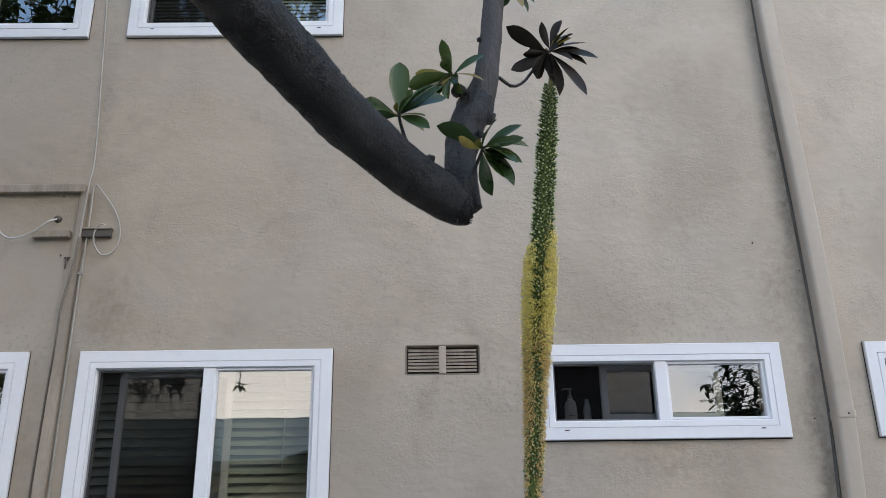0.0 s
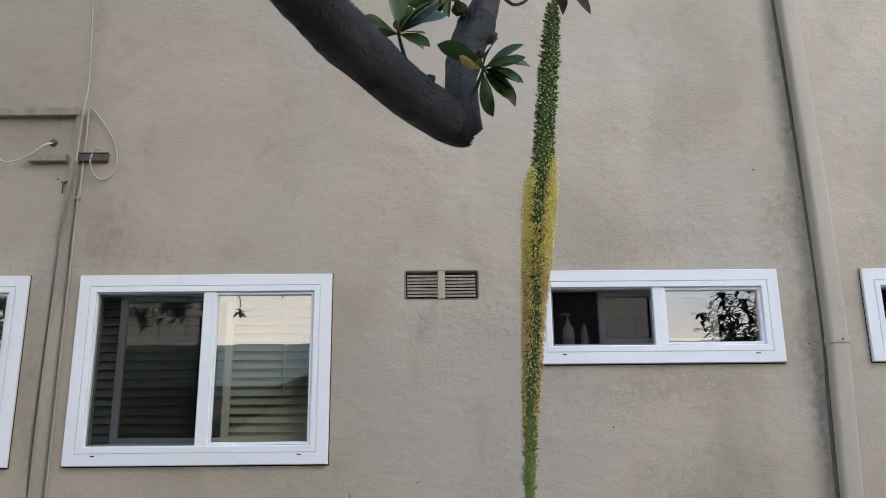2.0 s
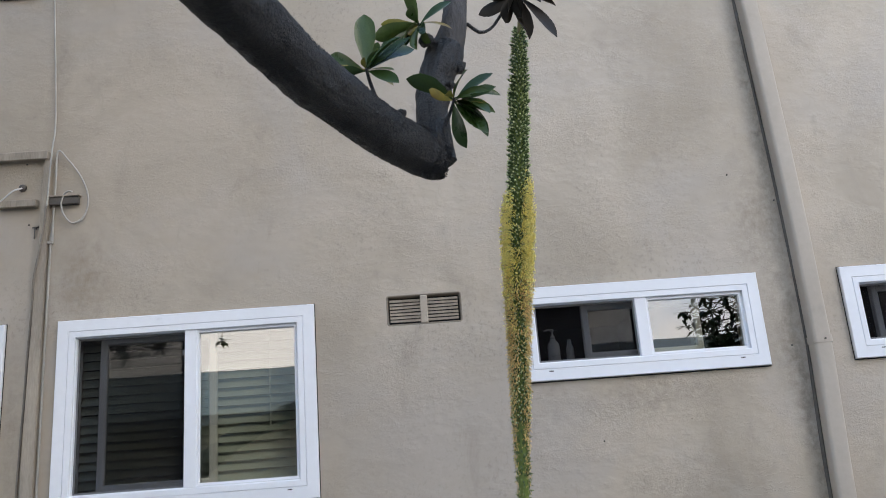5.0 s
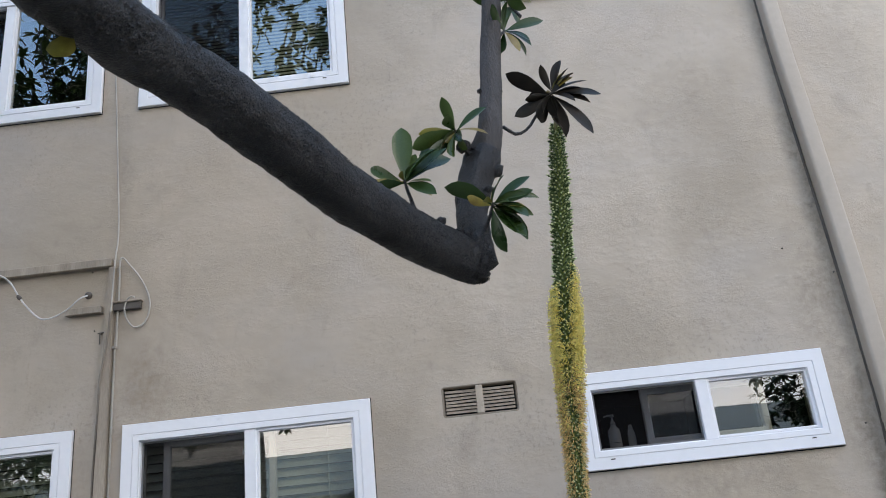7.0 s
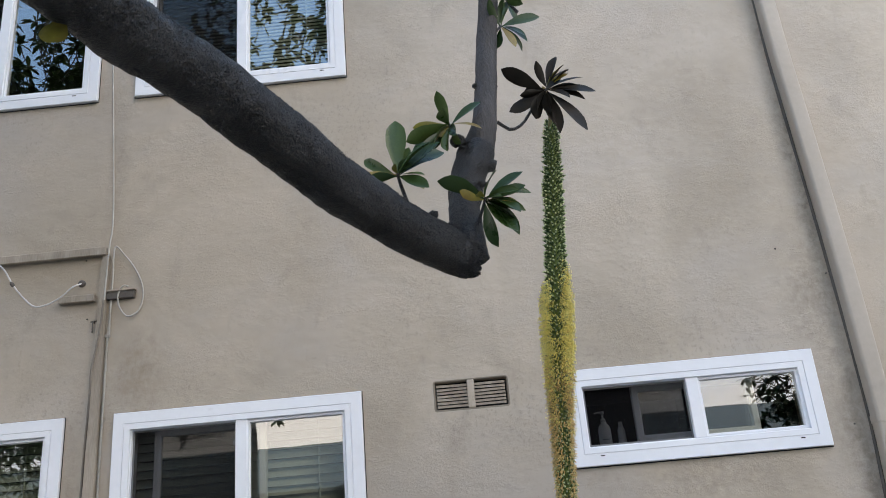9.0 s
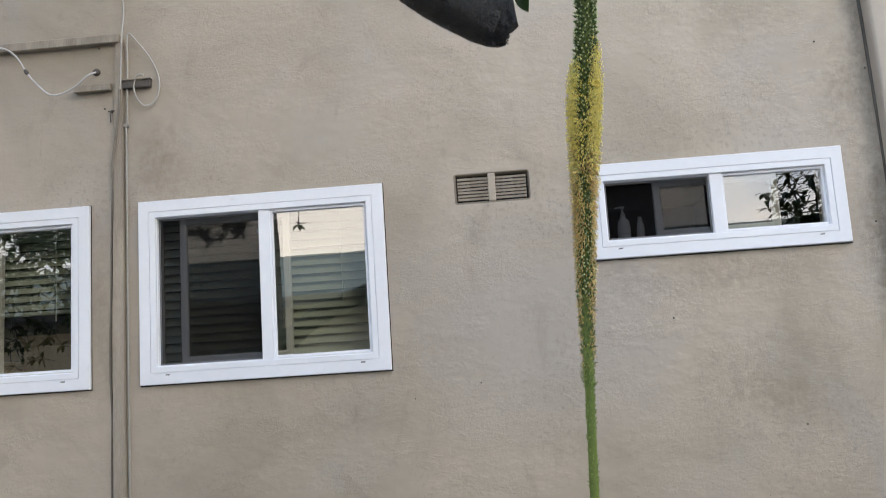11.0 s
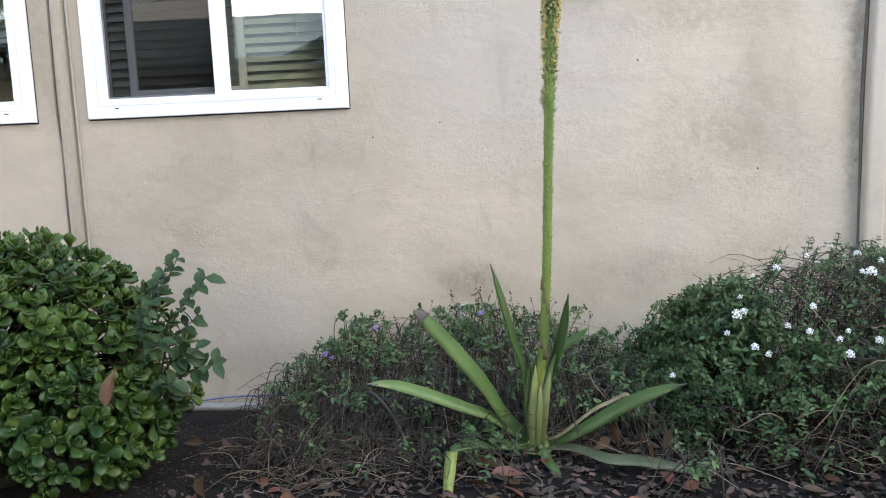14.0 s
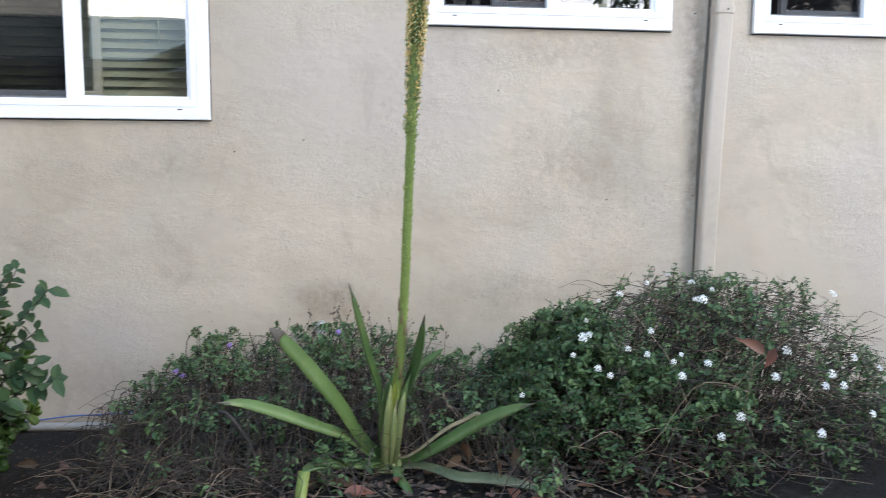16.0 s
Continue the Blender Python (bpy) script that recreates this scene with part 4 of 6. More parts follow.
def ring_frame(t):
    s = t.cross(Vector((0, 1, 0))).normalized()
    return s, s.cross(t).normalized() * -1


rng = random.Random(5)
buds, tips = Geo(), Geo()
z, k = 1.66, 0
while z < 3.015:
    p, t = on_axis(z)
    s, u = ring_frame(t)
    top = min(1.0, (3.03 - z) / 0.06)
    a = k * 2.39996 + rng.uniform(-0.15, 0.15)
    d = s * math.cos(a) + u * math.sin(a)
    r0 = lerp(CORE, z) * 0.9 * max(0.35, top)
    ln = rng.uniform(0.017, 0.029) * (0.8 if z > 2.85 else 1.0)
    if z < 2.0:
        ln *= 0.8
    rad = 0.0046 if z < 2.85 else 0.0039
    way = (d + t * rng.uniform(0.15, 0.60)).normalized()
    q = p + d * r0
    buds.tube([q, q + way * ln * 0.55, q + way * ln * 0.9], [rad * 0.55, rad, rad * 0.75], 5)
    tips.tube([q + way * ln * 0.82, q + way * ln * 0.98, q + way * ln * 1.1], [rad * 0.8, rad * 0.72, rad * 0.2], 5)
    k += 1
    z += 0.00095 if z > 2.2 else 0.0012
part("bud_covering", buds, BUD, stalk, "tight green flower buds", kind="stuff")
part("bud_tip_covering", tips, BUDTIP, stalk, "pale bud tips", kind="stuff")

OUTER = [(1.38, 0.020), (1.55, 0.028), (1.72, 0.037), (1.92, 0.043), (2.10, 0.053), (2.28, 0.058), (2.40, 0.057), (2.47, 0.048), (2.53, 0.038)]
fresh, wilted = Geo(), Geo()
for i in range(15000):
    z = rng.uniform(1.40, 2.53)
    dens = lerp([(1.40, 0.06), (1.55, 0.16), (1.7, 0.42), (1.95, 0.8), (2.1, 1.0), (2.38, 1.0), (2.46, 0.75), (2.53, 0.05)], z)
    a = rng.uniform(0, 2 * math.pi)
    front = math.sin(a)  # +1 faces the camera; stamens are thinned there to fit its view
    band = math.cos(a) - 0.25 * math.sin(z * 9.0)
    if z > 2.36 and math.cos(a) > 0.2 and rng.random() < (z - 2.36) * 9:
        continue
    if front > 0 and abs(band) < 0.42 and rng.random() < (0.88 if z < 2.05 or z > 2.26 else 0.45):
        continue
    if rng.random() > dens:
        continue
    p, t = on_axis(z)
    s, u = ring_frame(t)
    d = s * math.cos(a) + u * math.sin(a)
    r0, r1 = lerp(CORE, z) + 0.008, lerp(OUTER, z) * rng.uniform(0.72, 1.12)
    bend = t * rng.uniform(-0.006, 0.012) + unit(rng) * 0.005
    old = rng.random() < lerp([(1.9, 1.0), (2.08, 0.75), (2.2, 0.08), (2.5, 0.0)], z)
    if old:
        bend = t * rng.uniform(-0.014, 0.008) + unit(rng) * 0.006
        r1 *= 0.94
    q0, q2 = p + d * r0, p + d * r1 + bend
    q1 = q0.lerp(q2, 0.55) + t * 0.004
    g = wilted if old else fresh
    g.tube([q0, q1, q2], [0.0010, 0.0009, 0.0008], 3)
    if not old:
        g.tube([q2 - t * 0.0022, q2 + t * 0.0022], [0.0016, 0.0014], 4)
    elif rng.random() < 0.4:
        g.tube([q2 - d * 0.002, q2 + d * 0.003 - t * 0.002], [0.0017, 0.0008], 4)
part("open_flower_mass", fresh, STAMEN, stalk, "bright yellow open flower stamens", kind="stuff")
part("wilted_flower_mass", wilted, STAMENOLD, stalk, "tan wilting flower stamens", kind="stuff")
bracts, spent = Geo(), Geo()
for i in range(900):
    z = 0.45 + 1.5 * rng.random() ** 0.5
    p, t = on_axis(z)
    s, u = ring_frame(t)
    a = rng.uniform(0, 2 * math.pi)
    d = s * math.cos(a) + u * math.sin(a)
    q = p + d * lerp(CORE, z) * 0.93
    ln = rng.uniform(0.010, 0.024) if z > 1.35 else rng.uniform(0.005, 0.010)
    g = spent if z > 1.42 and rng.random() < 0.6 else bracts
    g.tube([q, q + (d * 0.5 + t * (1 if rng.random() < 0.75 else -0.6)).normalized() * ln * 0.6, q + (d * 1.1 + t * 0.5).normalized() * ln], [0.0034, 0.0022, 0.0005], 4)
part("bract_covering", bracts, STALK, stalk, "small pointed bracts", kind="stuff")
part("spent_bud_covering", spent, BUD, stalk, "spent curled flower buds", kind="stuff")

SHEATH = mat("agave_leaf_base", (0.24, 0.27, 0.115), 0.55, (0.16, 0.20, 0.07), scale=6, stretch=(3, 3, 0.7), fine=60, fine_amt=0.25, bump=0.15, blotch=(0.30, 0.24, 0.14), blotch_range=(0.56, 0.72), blotch_scale=14)
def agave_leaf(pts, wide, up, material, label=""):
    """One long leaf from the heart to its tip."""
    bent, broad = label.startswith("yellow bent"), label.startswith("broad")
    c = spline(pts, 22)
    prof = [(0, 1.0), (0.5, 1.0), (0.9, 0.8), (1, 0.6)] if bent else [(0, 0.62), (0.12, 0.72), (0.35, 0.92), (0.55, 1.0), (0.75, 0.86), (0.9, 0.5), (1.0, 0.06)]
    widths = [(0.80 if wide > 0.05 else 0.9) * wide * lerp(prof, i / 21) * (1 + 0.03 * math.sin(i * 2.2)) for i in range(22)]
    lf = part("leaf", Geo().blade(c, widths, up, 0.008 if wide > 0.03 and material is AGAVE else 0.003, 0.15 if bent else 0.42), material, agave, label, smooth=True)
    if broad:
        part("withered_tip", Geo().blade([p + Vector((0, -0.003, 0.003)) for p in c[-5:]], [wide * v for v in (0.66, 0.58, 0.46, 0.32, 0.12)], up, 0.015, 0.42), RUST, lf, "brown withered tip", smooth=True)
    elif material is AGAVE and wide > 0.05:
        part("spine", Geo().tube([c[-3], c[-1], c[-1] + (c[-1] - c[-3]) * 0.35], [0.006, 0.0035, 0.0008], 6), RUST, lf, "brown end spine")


# Leaf points are slid along lines to the camera to fit its view.
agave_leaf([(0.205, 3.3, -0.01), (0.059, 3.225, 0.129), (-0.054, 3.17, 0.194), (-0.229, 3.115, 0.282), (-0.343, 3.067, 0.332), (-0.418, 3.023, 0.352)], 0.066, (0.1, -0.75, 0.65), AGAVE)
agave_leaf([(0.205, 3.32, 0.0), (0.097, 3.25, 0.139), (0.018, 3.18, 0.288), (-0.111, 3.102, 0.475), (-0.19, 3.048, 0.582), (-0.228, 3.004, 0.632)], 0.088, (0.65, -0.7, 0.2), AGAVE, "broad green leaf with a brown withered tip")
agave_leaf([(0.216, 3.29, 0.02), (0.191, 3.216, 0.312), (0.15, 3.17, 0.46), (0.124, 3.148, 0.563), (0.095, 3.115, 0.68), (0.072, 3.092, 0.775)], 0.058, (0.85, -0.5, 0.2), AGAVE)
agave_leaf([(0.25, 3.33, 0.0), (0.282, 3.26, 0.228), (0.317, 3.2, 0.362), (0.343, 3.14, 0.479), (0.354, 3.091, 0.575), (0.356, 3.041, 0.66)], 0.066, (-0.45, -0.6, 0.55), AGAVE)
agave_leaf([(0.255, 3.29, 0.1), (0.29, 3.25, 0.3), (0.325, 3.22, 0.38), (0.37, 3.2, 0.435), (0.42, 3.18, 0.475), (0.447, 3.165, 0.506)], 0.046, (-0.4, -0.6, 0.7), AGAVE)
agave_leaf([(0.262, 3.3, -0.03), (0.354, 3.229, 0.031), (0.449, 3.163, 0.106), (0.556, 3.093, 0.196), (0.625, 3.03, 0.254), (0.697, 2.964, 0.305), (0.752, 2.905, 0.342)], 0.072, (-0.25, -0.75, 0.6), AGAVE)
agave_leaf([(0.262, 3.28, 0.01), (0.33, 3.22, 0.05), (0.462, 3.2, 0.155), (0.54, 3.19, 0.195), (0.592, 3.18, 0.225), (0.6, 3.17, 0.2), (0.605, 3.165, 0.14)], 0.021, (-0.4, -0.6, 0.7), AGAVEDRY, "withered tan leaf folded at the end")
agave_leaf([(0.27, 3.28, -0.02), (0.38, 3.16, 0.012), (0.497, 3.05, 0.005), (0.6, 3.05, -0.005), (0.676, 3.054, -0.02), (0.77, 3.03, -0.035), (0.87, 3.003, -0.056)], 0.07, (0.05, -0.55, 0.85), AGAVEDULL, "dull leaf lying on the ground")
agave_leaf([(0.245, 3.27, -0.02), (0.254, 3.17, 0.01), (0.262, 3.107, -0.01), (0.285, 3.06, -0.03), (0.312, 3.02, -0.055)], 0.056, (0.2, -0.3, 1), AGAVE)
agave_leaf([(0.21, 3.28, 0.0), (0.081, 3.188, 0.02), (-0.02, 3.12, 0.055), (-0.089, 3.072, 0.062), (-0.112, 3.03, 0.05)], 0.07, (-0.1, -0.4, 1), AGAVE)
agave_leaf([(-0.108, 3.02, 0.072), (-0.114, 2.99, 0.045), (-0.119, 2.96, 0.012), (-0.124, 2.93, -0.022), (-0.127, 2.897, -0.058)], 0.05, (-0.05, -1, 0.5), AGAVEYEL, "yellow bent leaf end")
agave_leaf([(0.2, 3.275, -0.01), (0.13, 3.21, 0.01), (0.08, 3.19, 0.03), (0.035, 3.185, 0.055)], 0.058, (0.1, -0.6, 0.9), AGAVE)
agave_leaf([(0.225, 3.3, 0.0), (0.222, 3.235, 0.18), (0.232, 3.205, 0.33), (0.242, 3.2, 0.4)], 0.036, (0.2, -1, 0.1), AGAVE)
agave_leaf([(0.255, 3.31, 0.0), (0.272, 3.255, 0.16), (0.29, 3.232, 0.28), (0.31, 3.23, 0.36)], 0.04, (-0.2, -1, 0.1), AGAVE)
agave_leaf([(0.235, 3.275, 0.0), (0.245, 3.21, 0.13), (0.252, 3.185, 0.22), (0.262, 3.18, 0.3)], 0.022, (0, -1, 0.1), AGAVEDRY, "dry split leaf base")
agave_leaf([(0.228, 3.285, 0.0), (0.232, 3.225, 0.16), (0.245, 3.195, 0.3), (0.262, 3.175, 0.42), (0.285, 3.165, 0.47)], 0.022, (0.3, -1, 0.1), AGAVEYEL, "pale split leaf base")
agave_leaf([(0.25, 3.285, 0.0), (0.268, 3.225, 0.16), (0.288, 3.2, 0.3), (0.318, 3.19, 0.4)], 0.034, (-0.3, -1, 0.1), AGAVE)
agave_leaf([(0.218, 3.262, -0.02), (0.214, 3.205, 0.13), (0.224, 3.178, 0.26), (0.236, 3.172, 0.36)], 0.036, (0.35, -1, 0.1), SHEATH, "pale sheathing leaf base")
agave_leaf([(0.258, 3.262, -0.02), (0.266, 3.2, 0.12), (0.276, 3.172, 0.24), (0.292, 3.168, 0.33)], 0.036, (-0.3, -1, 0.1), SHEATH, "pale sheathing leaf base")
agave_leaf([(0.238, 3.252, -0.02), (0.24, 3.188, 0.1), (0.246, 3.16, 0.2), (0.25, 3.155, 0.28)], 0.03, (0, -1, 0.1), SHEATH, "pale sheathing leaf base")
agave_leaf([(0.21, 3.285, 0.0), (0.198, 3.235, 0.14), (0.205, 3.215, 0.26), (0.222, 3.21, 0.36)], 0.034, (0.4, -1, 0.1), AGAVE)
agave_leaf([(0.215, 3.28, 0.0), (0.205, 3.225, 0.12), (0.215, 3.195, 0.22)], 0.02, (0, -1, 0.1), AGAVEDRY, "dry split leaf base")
for i in range(13):
    z = 0.10 + 0.048 * i
    p, t = on_axis(z)
    s, u = ring_frame(t)
    a = (i * 2.4) % math.pi
    d = s * math.cos(a) + u * math.sin(a)
    q = p + d * (lerp(CORE, z) + 0.002)
    part("dry_bract", Geo().blade([q, q + t * 0.03 + d * 0.002, q + t * 0.065 + d * 0.006], [0.016, 0.012, 0.002], d, 0.002, 0.3), AGAVEDRY, stalk, "dry tan bract pressed to the stalk", smooth=True)
part("heart", Geo().tube([(0.24, 3.31, -0.09), (0.24, 3.305, -0.02), (0.243, 3.295, 0.05)], [0.085, 0.065, 0.028], 14, 0.2), SHEATH, agave, "dry fibrous leaf bases", smooth=True)
CLEARING = (0.02, 0.62, 3.32)  # kept free of dry stems round the agave: x from, x to, y up to


# ---- magnolia tree: limb over the bed, trunk and crown behind the path ----
tree = thing("magnolia_tree", (-3.0, -1.95, -0.13), "magnolia tree with dark bark reaching a bent limb over the bed", "tree")
LIMB = [(-2.92, -1.9, 1.75, 0.13), (-2.2, -1.25, 2.12, 0.11), (-1.25, -0.25, 2.36, 0.088), (-0.68, 0.55, 2.46, 0.075), (-0.573, 0.85, 2.472, 0.062), (-0.543, 1.0, 2.488, 0.061), (-0.504, 1.15, 2.509, 0.062), (-0.457, 1.3, 2.521, 0.065), (-0.381, 1.5, 2.514, 0.071),
        (-0.287, 1.7, 2.481, 0.070), (-0.193, 1.85, 2.451, 0.068), (-0.101, 2.0, 2.430, 0.067), (-0.020, 2.09, 2.410, 0.064), (0.030, 2.12, 2.392, 0.060), (0.062, 2.125, 2.378, 0.050), (0.078, 2.127, 2.372, 0.030)]
lp = spline([p[:3] for p in LIMB], 300)
lr = [lerp([(i / (len(LIMB) - 1), p[3]) for i, p in enumerate(LIMB)], i / 299) for i in range(300)]
part("limb", Geo().tube(lp, [1.03 * r for r in lr], 40, 0.10), BARK, tree, "thick dark bent limb", smooth=True)
UP = [(0.058, 2.12, 2.375, 0.046), (0.052, 2.125, 2.43, 0.050), (0.042, 2.14, 2.553, 0.047), (0.068, 2.16, 2.66, 0.049), (0.098, 2.18, 2.755, 0.053), (0.125, 2.19, 2.83, 0.045), (0.141, 2.2, 2.91, 0.039), (0.160, 2.24, 3.068, 0.037), (0.177, 2.28, 3.234, 0.036), (0.204, 2.3, 3.448, 0.034), (0.24, 2.35, 4.0, 0.028), (0.26, 2.3, 4.6, 0.02)]
up_pts = spline([p[:3] for p in UP], 90)
up_r = [lerp([(i / (len(UP) - 1), p[3]) for i, p in enumerate(UP)], i / 89) for i in range(90)]
branch = part("upright_branch", Geo().tube(up_pts[33:], up_r[33:], 24, 0.09, 3.0), BARKPALE, tree, "upright grey-brown branch", smooth=True)
part("branch_base", Geo().tube(up_pts[:38], [r * (1.0 + 0.10 * math.exp(-((i - 29) / 5) ** 2)) for i, r in enumerate(up_r[:36])] + [0.030, 0.010], 28, 0.22, 1.0), BARK, tree, "swollen rough base of the upright branch", smooth=True)
for kx, ky, kz, kr in ((0.045, 2.13, 2.79, 0.028), (0.135, 2.15, 2.70, 0.024), (0.022, 2.10, 2.335, 0.018), (0.118, 2.20, 3.02, 0.010), (0.185, 2.215, 3.02, 0.010), (0.18, 2.24, 3.17, 0.010), (0.105, 2.105, 2.62, 0.014), (-0.05, 2.02, 2.496, 0.016), (0.0, 2.06, 2.475, 0.014), (0.02, 2.07, 2.468, 0.012)):
    part("knot", Geo().tube([(kx, ky + kr, kz), (kx, ky + kr * 0.3, kz), (kx, ky - kr * 0.35, kz + kr * 0.2)], [kr * 0.8, kr * 0.9, kr * 0.35], 12, 0.55, kx * 40), BARK, branch if kz > 2.5 else tree, smooth=True)
chips = Geo()
for i in range(8500):
    k = rng.randrange(80, 292)
    t = (lp[k + 1] - lp[k]).normalized()
    s = t.cross(Vector((0, 0, 1))).normalized()
    u = s.cross(t)
    a = rng.uniform(0, 2 * math.pi)
    d = s * math.cos(a) + u * math.sin(a)
    p = lp[k] + d * lr[k] * 1.01 + t * rng.uniform(-0.01, 0.01)
    sz = rng.uniform(0.0012, 0.0040)
    e = d.cross(t)
    chips.add([p - t * sz * 1.4 - e * sz, p + t * sz - e * sz * 0.7, p + t * sz * 1.3 + e * sz, p - t * sz * 0.7 + e * sz * 0.8, p + d * sz * 0.9], [(0, 1, 4), (1, 2, 4), (2, 3, 4), (3, 0, 4)])
part("bark_relief", chips, BARK, tree, "raised flakes of bark", kind="stuff")
part("trunk", Geo().tube(spline([(-3.05, -2.0, -0.2), (-2.98, -1.95, 0.6), (-2.92, -1.9, 1.75), (-2.9, -1.9, 3.2), (-2.85, -1.8, 5.0), (-2.8, -1.7, 7.5)], 40), [0.24 - 0.2 * i / 39 for i in range(40)], 22, 0.10), BARK, tree, smooth=True)


def leaf_mesh(name, length, width, material, droop=0.15, fold=0.2, curl=0.0):
    pts = [Vector((0, 0, 0))]
    for i in range(1, 11):
        u = i / 10
        pts.append(Vector((length * u, curl * length * math.sin(u * 3), -droop * length * u * u)))
    w = [width * lerp([(0, 0.08), (0.1, 0.14), (0.25, 0.50), (0.5, 0.92), (0.65, 1.0), (0.8, 0.88), (0.92, 0.52), (1, 0.06)], i / 10) for i in range(11)]
    return Geo().blade(pts, w, (0, 0, 1), 0, fold).mesh(name, material, True)


MAG = [leaf_mesh("leaf", 0.15, 0.048, MAGLEAF, 0.12, 0.35), leaf_mesh("leaf", 0.135, 0.050, MAGLEAF, 0.35, 0.25, 0.05), leaf_mesh("leaf", 0.12, 0.041, MAGLEAF, -0.12, 0.5, -0.05), leaf_mesh("leaf", 0.14, 0.034, MAGLEAF, 0.2, 0.7, 0.04)]
MAGD = [leaf_mesh("leaf", 0.118, 0.038, MAGDARK, 0.15, 0.2), leaf_mesh("leaf", 0.10, 0.040, MAGDARK, 0.3, 0.25, 0.03), leaf_mesh("leaf", 0.108, 0.030, MAGDARK, 0.2, 0.6, -0.03)]
MAGY = [leaf_mesh("leaf", 0.11, 0.036, MAGOLD, 0.3, 0.25)]


def aimed(p, way, roll=0.0, s=1.0):
    """The pose of a leaf at p that points along way, its face up but for roll degrees."""
    x = Vector(way).normalized()
    y = Vector((0, 0, 1)).cross(x)
    y = y.normalized() if y.length > 0.05 else Vector((0, 1, 0))
    zz = x.cross(y)
    m = Matrix((x, y, zz)).transposed().to_4x4()
    return Matrix.Translation(p) @ m @ pose(0, 0, 0, roll) @ Matrix.Scale(s, 4)


def cluster(twig, rows, meshes, label, more=0.75, big=1.12):
    """A twig with its leaves: rows of (tip offset, roll, scale, kind)."""
    tw = part("leafy_twig", Geo().tube(spline(twig, 12), [0.006 - 0.0022 * i / 11 for i in range(12)], 7, 0.2), BARK, tree, label, smooth=True)
    end = Vector(twig[-1])
    back = (Vector(twig[-2]) - end)
    rows = rows + [(tuple(Vector(rng.choice(rows)[0]) + unit(rng) * 0.7), rng.uniform(20, 80), rng.uniform(0.5, 0.85), rng.random() < 0.28) for _ in range(int(len(rows) * more))]
    for way, roll, s, old in rows:
        p = end + back * rng.uniform(0, 0.35)
        piece("leaf", rng.choice(MAGY if old else meshes), tw, aimed(p, Vector(way) + unit(rng) * 0.16, roll + rng.uniform(-25, 25), s * big * rng.uniform(0.85, 1.1)))


cluster([(-0.115, 1.93, 2.50), (-0.13, 1.93, 2.555), (-0.137, 1.93, 2.592)],
        [((-0.15, -0.05, 1), 80, 1.15, 0), ((-0.95, 0.2, 0.6), -70, 0.95, 0), ((0.9, -0.2, 0.75), 55, 1.15, 0), ((1, 0.1, 0.45), 60, 1.25, 0), ((0.55, -0.3, 0.55), 70, 0.9, 0), ((0.8, -0.2, -0.45), 50, 0.72, 1), ((-0.3, -0.5, 0.2), 60, 0.5, 1), ((0.3, -0.8, 0.2), 20, 0.6, 0)], MAG, "twig with a rosette of glossy green leaves")
cluster([(0.06, 2.14, 2.76), (0.035, 2.14, 2.80), (0.02, 2.14, 2.855)],
        [((0.8, -0.1, 0.6), 60, 0.75, 0), ((0.95, -0.3, 0.05), 50, 0.8, 1), ((-0.9, -0.1, 0.1), 70, 0.9, 1), ((-0.8, -0.2, -0.4), 60, 1.0, 0), ((-0.1, -0.2, -1), 80, 0.75, 0), ((-0.7, -0.3, -0.65), 70, 0.9, 0), ((0.2, -0.5, -0.6), 70, 0.6, 0), ((-0.4, -0.4, 0.2), 50, 0.7, 0)], MAG, "twig with green and yellowing leaves")
cluster([(0.075, 2.08, 2.47), (0.095, 2.06, 2.51), (0.108, 2.05, 2.545)],
        [((-0.85, -0.2, 0.7), 55, 0.95, 0), ((0.75, -0.15, 0.75), 75, 0.95, 0), ((0.95, -0.2, 0.15), 55, 0.95, 0), ((1, -0.1, -0.08), 45, 1.05, 0), ((0.9, -0.3, 0.02), 60, 0.8, 1), ((0.65, -0.2, -0.85), 70, 1.1, 0), ((0.45, -0.3, -0.8), 75, 0.9, 0), ((0.1, -0.3, -1), 75, 0.85, 0), ((0.8, -0.4, -0.35), 55, 0.85, 0), ((-0.1, -0.6, 0.5), 40, 0.7, 0), ((0.1, -0.3, 0.8), 70, 0.6, 1), ((-0.25, -0.6, -0.1), 50, 0.55, 1)], MAG, "twig with a rosette of long glossy leaves")
cluster([(0.178, 2.22, 2.885), (0.22, 2.24, 2.862), (0.265, 2.28, 2.90), (0.30, 2.30, 2.955), (0.338, 2.30, 3.005), (0.368, 2.30, 3.04)],
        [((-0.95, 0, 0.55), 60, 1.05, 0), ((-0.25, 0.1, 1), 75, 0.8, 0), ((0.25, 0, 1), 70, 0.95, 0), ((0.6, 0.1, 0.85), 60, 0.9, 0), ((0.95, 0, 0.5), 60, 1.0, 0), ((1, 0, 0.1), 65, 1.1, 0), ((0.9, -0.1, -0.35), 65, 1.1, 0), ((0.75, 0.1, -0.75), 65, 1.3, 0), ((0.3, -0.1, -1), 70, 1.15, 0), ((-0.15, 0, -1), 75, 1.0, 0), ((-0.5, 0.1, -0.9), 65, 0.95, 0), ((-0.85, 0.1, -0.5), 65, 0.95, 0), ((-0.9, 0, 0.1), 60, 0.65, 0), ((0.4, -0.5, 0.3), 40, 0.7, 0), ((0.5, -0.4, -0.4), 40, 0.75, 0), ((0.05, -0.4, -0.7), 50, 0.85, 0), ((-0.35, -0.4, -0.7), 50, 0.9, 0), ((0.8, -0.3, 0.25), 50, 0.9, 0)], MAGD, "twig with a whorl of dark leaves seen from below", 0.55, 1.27)
